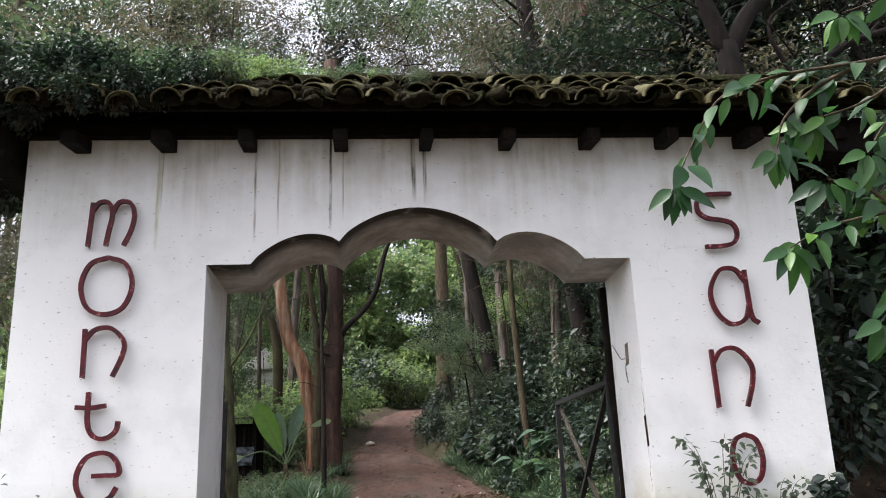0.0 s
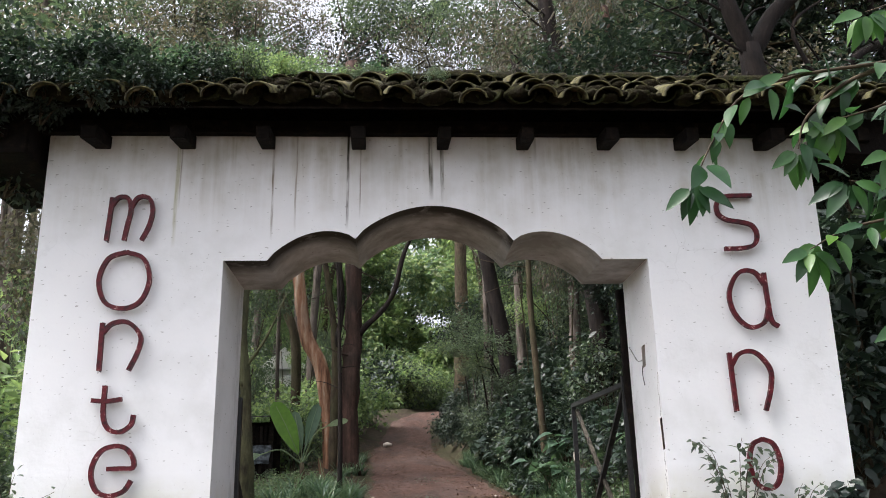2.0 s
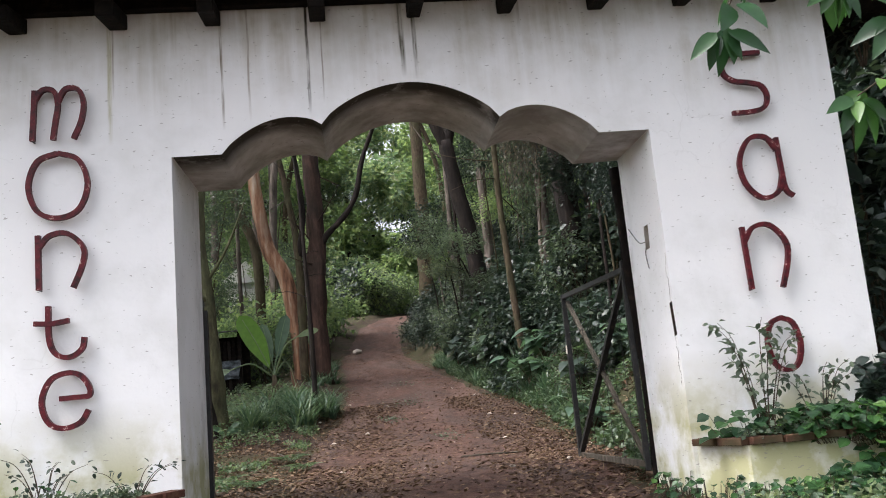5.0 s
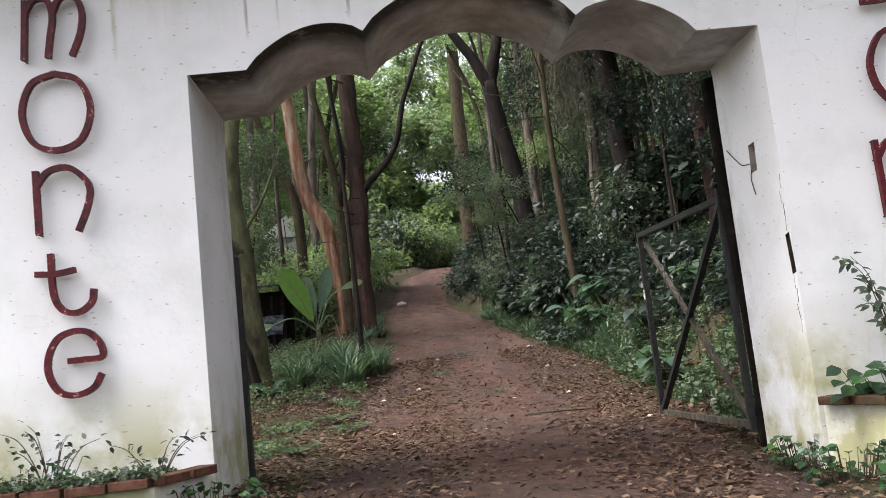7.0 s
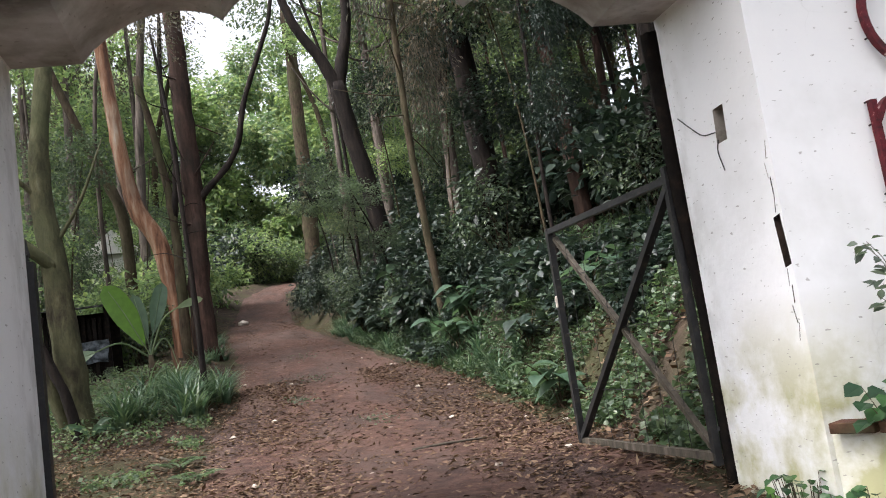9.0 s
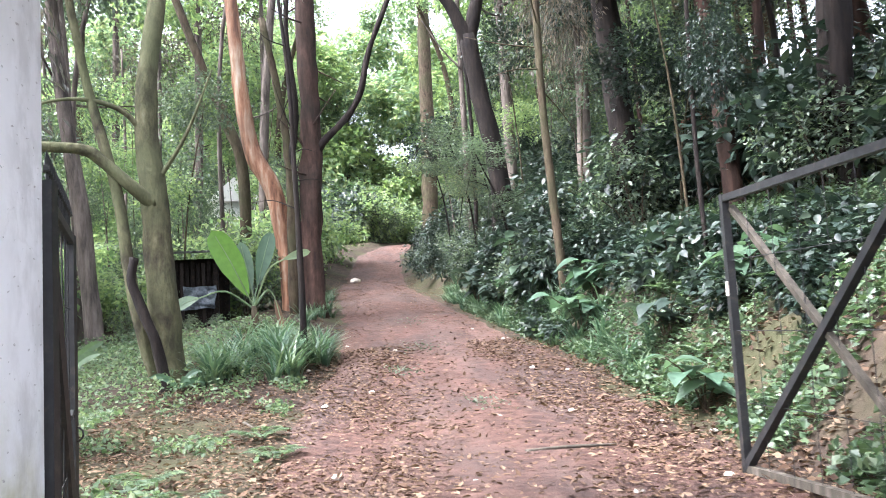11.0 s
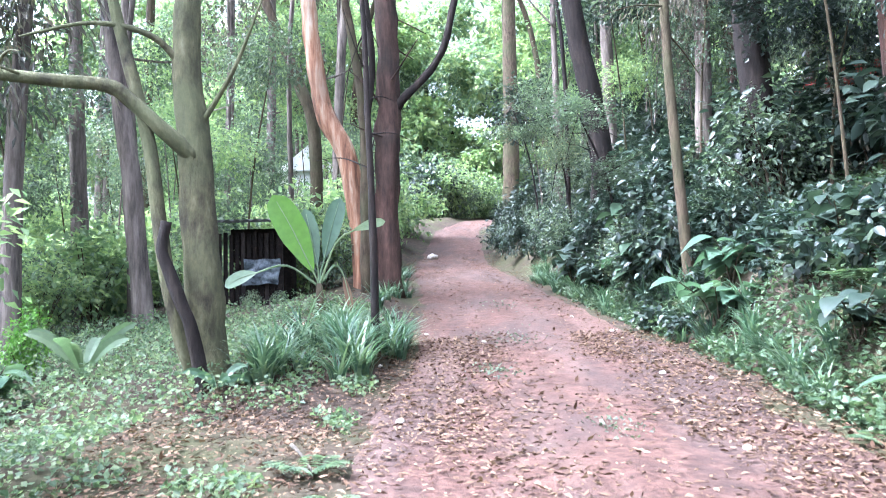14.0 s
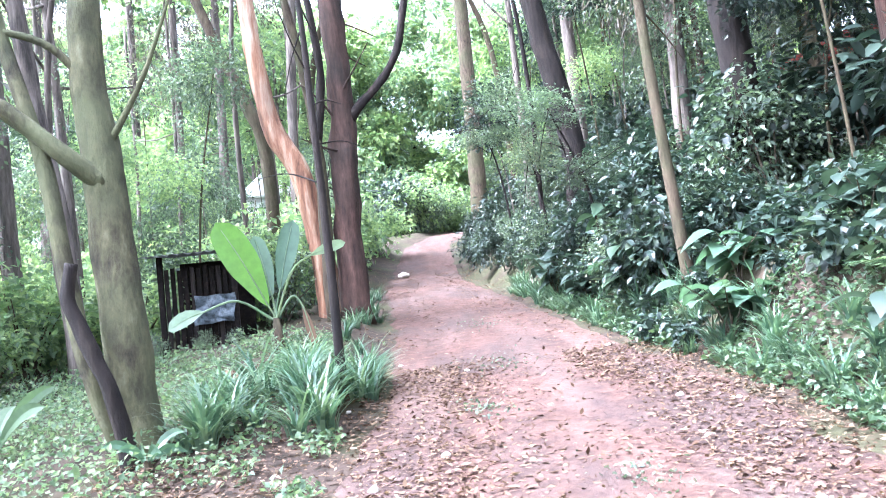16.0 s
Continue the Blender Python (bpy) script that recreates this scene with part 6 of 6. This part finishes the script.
def broad_low(x, y, z, n, size, leaf, seed, label):
    r = random.Random(seed)
    lv, lf, sv, sf = [], [], [], []
    for _ in range(n):
        a, d = r.uniform(0, 6.283), size * r.random() ** 0.5
        h = r.uniform(0.06, 0.26)
        p = Vector((math.cos(a) * d * 1.6, math.sin(a) * d * 0.5, h))
        tube(sv, sf, [Vector((p.x * 0.7, p.y * 0.7, 0)), p], (0.004, 0.002), 4)
        add_leaf(lv, lf, p, (Vector((math.cos(a), math.sin(a) - 0.4, r.uniform(-0.6, 0.2)))).normalized(), (Vector((0, -0.4, 1)) + rand_dir(r) * 0.4).normalized(), leaf * r.uniform(0.7, 1.2), leaf * 0.42, 1, 0.1)
    ob = mesh_object("leafy_plant", sv, sf, TWIG)
    ob.location = (x, y, z)
    mesh_object("foliage", lv, lf, LEAF_BRANCH, ob)
    return tagged(ob, label, "plant")


broad_low(2.5, -0.3, 0.22, 60, 0.3, 0.13, 1, "bright round-leaved plant filling the planter")
broad_low(3.2, -0.3, 0.22, 70, 0.34, 0.14, 2, "bright round-leaved plant filling the planter")
broad_low(3.35, -0.32, 0.24, 90, 0.36, 0.11, 7, "dense round-leaved plant filling the planter")
broad_low(2.85, -0.34, 0.24, 60, 0.3, 0.1, 8, "dense round-leaved plant filling the planter")
for k, (x, y, z) in enumerate(((3.0, -0.52, 0.2), (3.3, -0.56, 0.16), (3.6, -0.55, 0.12), (3.45, -0.62, -0.06), (3.75, -0.5, -0.1), (3.2, -0.64, -0.18), (3.85, -0.35, 0.1))):
    broad_low(x, y, z, 70, 0.24, 0.12, 20 + k, "round-leaved plant spilling over the planter's edge")
twiggy(3.5, -0.3, 0.22, 6, 0.62, 0.18, 0.17, LEAF_DARK, "leafy dark green shoots in the planter", 12, "leafy_plant", 9)
for k, (x, y) in enumerate(((2.2, -0.78), (2.6, -0.85), (2.95, -0.8), (1.95, -0.35), (1.92, 0.15), (2.4, -1.1), (3.5, -0.95), (-1.95, -0.3), (-2.3, -0.8), (-2.8, -0.75))):
    broad_low(x, y, ground_z(x, y) - 0.02, 60, 0.17, 0.07, 40 + k, "low green weeds growing at the foot of the pier")
broad_low(-3.1, -0.3, 0.2, 60, 0.35, 0.05, 3, "low green plants in the planter")
broad_low(3.2, -0.85, ground_z(3.2, -0.85), 80, 0.5, 0.14, 4, "round-leaved weeds at the foot of the planter")

for x, y, z, sc in ((-3.6, 0.9, 4.75, 0.55), (-3.0, 0.7, 4.85, 0.6), (-2.4, 0.9, 4.9, 0.55), (-1.8, 0.8, 4.9, 0.5), (-1.2, 0.9, 4.85, 0.42), (-3.3, 0.1, 4.65, 0.42), (-2.6, 0.0, 4.6, 0.36), (-2.0, 0.15, 4.65, 0.32), (-0.6, 0.8, 4.9, 0.32), (0.3, 0.8, 4.9, 0.25)):
    ob = put_shrub("glossy", x, y, sc)
    ob.location.z = z
    ob["group"] = "plants on the roof"
    ob["label"] = "glossy leafy plant rooted among the mossy roof tiles"
for k in range(20):
    u = rng.random()
    x = -4.4 + 4.2 * u if k % 4 else -4.4 + 8.6 * u
    y = rng.uniform(-0.25, 0.9)
    z = 4.28 + 0.2 + 0.55 * (1 - abs(y - 0.46) / 0.95)
    kind = rng.choice(["fine", "fine", "light"])
    ob = put_shrub(kind, x, y, 0.16 if x > -1 else 0.3)
    ob.location.z = z - 0.08
    ob["group"] = "plants on the roof"
    ob["label"] = "leafy plant rooted among the mossy roof tiles"
# dark creepers at the two ends of the roof
for x, y, z, s in ((4.25, 0.3, 3.55, 0.55), (4.3, 0.9, 3.9, 0.6), (-4.2, 0.3, 3.7, 0.5), (-4.4, 0.0, 4.3, 0.55), (-3.9, -0.3, 4.4, 0.5), (-3.3, -0.3, 4.45, 0.42), (-2.7, -0.25, 4.5, 0.34), (-3.6, -0.45, 4.1, 0.34), (-4.1, -0.5, 4.0, 0.36), (-3.0, -0.4, 4.28, 0.28), (-3.9, 0.1, 4.75, 0.4), (-2.4, 0.1, 4.75, 0.3), (-4.5, -0.4, 4.0, 0.6), (-5.0, 0.2, 4.2, 0.8), (-2.1, -0.2, 4.55, 0.28), (4.3, 0.2, 4.4, 0.5), (-4.3, -0.62, 4.2, 0.34), (-3.9, -0.66, 4.16, 0.3), (-3.5, -0.64, 4.2, 0.32), (-3.1, -0.66, 4.16, 0.28), (-2.75, -0.62, 4.2, 0.3), (-2.4, -0.6, 4.22, 0.24), (-4.1, -0.4, 4.5, 0.36), (-3.4, -0.35, 4.55, 0.36), (-2.9, -0.3, 4.6, 0.3)):
    ob = put_shrub("dark", x, y, s)
    ob.location.z = z
    ob["group"] = "creepers on the roof"
    ob["label"] = "dark creeper hanging off the end of the roof"


# ---------- shed, houses, loose things ----------
def shed():
    s = tagged(new("shed"), "low dark wooden shed with a metal roof under the trees", "shed")
    s.location = (-4.75, 18.2, ground_z(-4.75, 18.2))
    h = 3.3 - s.location.z
    for x in (-0.7, 0.7):
        for y in (-0.1, 1.6):
            bm = bmesh.new()
            box(bm, (x - 0.05, y - 0.05, -0.3), (x + 0.05, y + 0.05, h), 0.008)
            part("post", bm, SHADED_DARK_WOOD, s)
    for i in range(11):
        bm = bmesh.new()
        x = -0.66 + 0.125 * i
        box(bm, (x, 0.0, 0.05), (x + 0.085, 0.025, h - 0.25 + 0.03 * math.sin(i * 2.3)), 0.004)
        part("slat", bm, SHADED_DARK_WOOD if i % 4 else BARK_DARK, s)
    bm = bmesh.new()
    n = 40
    rows = []
    for y, z in ((-0.45, h - 0.02), (2.0, h + 0.22)):
        rows.append([bm.verts.new((-1.0 + 2.0 * i / n, y, z + 0.02 * math.sin(i * 1.57))) for i in range(n + 1)])
    for i in range(n):
        bm.faces.new((rows[0][i], rows[0][i + 1], rows[1][i + 1], rows[1][i]))
    bmesh.ops.solidify(bm, geom=bm.faces[:], thickness=0.01)
    part("roof", bm, SHED_METAL, s)
    bm = bmesh.new()
    box(bm, (-0.75, 1.6, 0), (0.75, 1.65, h))
    part("back_wall", bm, SHADED_DARK_WOOD, s)
    bm = bmesh.new()
    bmesh.ops.create_grid(bm, x_segments=16, y_segments=16, size=0.3)
    for v in bm.verts:
        v.co = Vector((v.co.x * 1.3 + 0.3 + 0.03 * math.sin(v.co.y * 9), -0.14 + 0.1 * noise.noise(v.co * 5), v.co.y * 0.9 + 0.75 + 0.05 * noise.noise(v.co * 4 + Vector((3, 1, 0)))))
    bmesh.ops.solidify(bm, geom=bm.faces[:], thickness=0.006)
    part("tarp", bm, TARP, s, "crumpled pale blue tarpaulin")


shed()


def house(x, y, w, d, top, wall_mat, roof_mat, label, turn):
    h = tagged(new("house"), label, "house")
    g = ground_z(x, y)
    h.location = (x, y, g)
    h.rotation_euler = (0, 0, turn)
    wall_h = top - g - 1.2
    bm = bmesh.new()
    box(bm, (-w / 2, -d / 2, -0.5), (w / 2, d / 2, wall_h), 0.02)
    part("wall", bm, wall_mat, h)
    bm = bmesh.new()
    pts = [(-w / 2 - 0.4, -d / 2 - 0.4, wall_h), (w / 2 + 0.4, -d / 2 - 0.4, wall_h), (w / 2 + 0.4, d / 2 + 0.4, wall_h), (-w / 2 - 0.4, d / 2 + 0.4, wall_h), (0, -d / 2 - 0.4, wall_h + 1.2), (0, d / 2 + 0.4, wall_h + 1.2)]
    v = [bm.verts.new(p) for p in pts]
    for f in ((0, 1, 4), (1, 2, 5, 4), (2, 3, 5), (3, 0, 4, 5), (3, 2, 1, 0)):
        bm.faces.new([v[i] for i in f])
    part("roof", bm, roof_mat, h)
    for z in (1.2, 3.6):
        for k in (-1, 1):
            if z + 1.2 > wall_h:
                continue
            bm = bmesh.new()
            box(bm, (k * w / 4 - 0.45, -d / 2 - 0.03, z), (k * w / 4 + 0.45, -d / 2 - 0.004, z + 1.1), 0.01)
            win = part("window", bm, HOUSE_WHITE, h)
            bm = bmesh.new()
            box(bm, (k * w / 4 - 0.38, -d / 2 - 0.04, z + 0.07), (k * w / 4 + 0.38, -d / 2 - 0.034, z + 1.03))
            part("pane", bm, SHED_METAL, win)


house(-6.9, 42, 2.0, 4, 9.3, HOUSE_WHITE, HOUSE_WHITE, "white house glimpsed through the trees", 0.15)
house(15.5, 27, 7, 5, 9.2, HOUSE_WHITE, HOUSE_RED, "white house with a red roof behind the shrubs", -0.5)


def stone(x, y, s, seed, mat=STONE, label="pale stone lying on the dirt track"):
    bm = bmesh.new()
    bmesh.ops.create_icosphere(bm, subdivisions=2, radius=s)
    for v in bm.verts:
        v.co *= 1 + 0.35 * noise.noise(v.co * (1.3 / s) + Vector((seed, 0, 0)))
        v.co.z *= 0.6
    ob = part("stone", bm, mat, smooth=True)
    ob.location = (x, y, ground_z(x, y) + s * 0.3 + 0.02)
    return tagged(ob, label, "stone", "loose stones")


stone(-0.82, 36.3, 0.24, 1)
for k in range(26):
    y = rng.uniform(2, 16)
    l, r = edges(y)
    stone(rng.uniform(l - 0.6, r + 0.1), y, rng.uniform(0.015, 0.05), k + 2)


def stick(pts, r, label, mat=TWIG):
    verts, faces = [], []
    a = Vector(pts[0])
    base = Vector((a.x, a.y, ground_z(a.x, a.y) + 0.03 + r))
    loc = [Vector((p[0] - a.x, p[1] - a.y, ground_z(p[0], p[1]) + 0.03 + r - base.z)) for p in pts]
    tube(verts, faces, spline(loc, 4), (r, r * 0.5), 6, 0.2)
    ob = mesh_object("fallen_branch", verts, faces, mat, smooth=True)
    ob.location = base
    return tagged(ob, label, "branch", "fallen branches")


stick([(0.6, 4.4), (0.95, 4.5), (1.4, 4.55)], 0.02, "grey stick lying across the dirt track", GREY_WOOD)
stick([(-2.0, 7.0), (-1.85, 6.6), (-1.7, 6.1)], 0.018, "grey stick lying among dry leaves", GREY_WOOD)
for k in range(10):
    y = rng.uniform(2.5, 12)
    l, r = edges(y)
    x, a = rng.uniform(l - 1.5, r), rng.uniform(0, 6.28)
    stick([(x, y), (x + 0.15 * math.cos(a), y + 0.15 * math.sin(a)), (x + 0.32 * math.cos(a + 0.2), y + 0.32 * math.sin(a + 0.2))], 0.007, "thin dry twig lying on the ground")


# ---------- the pattern plants are taken away once all are planted ----------
for ob in [o for kind in SHRUBS.values() for o in kind] + TUFTS:
    for child in list(ob.children):
        bpy.data.objects.remove(child)
    bpy.data.objects.remove(ob)
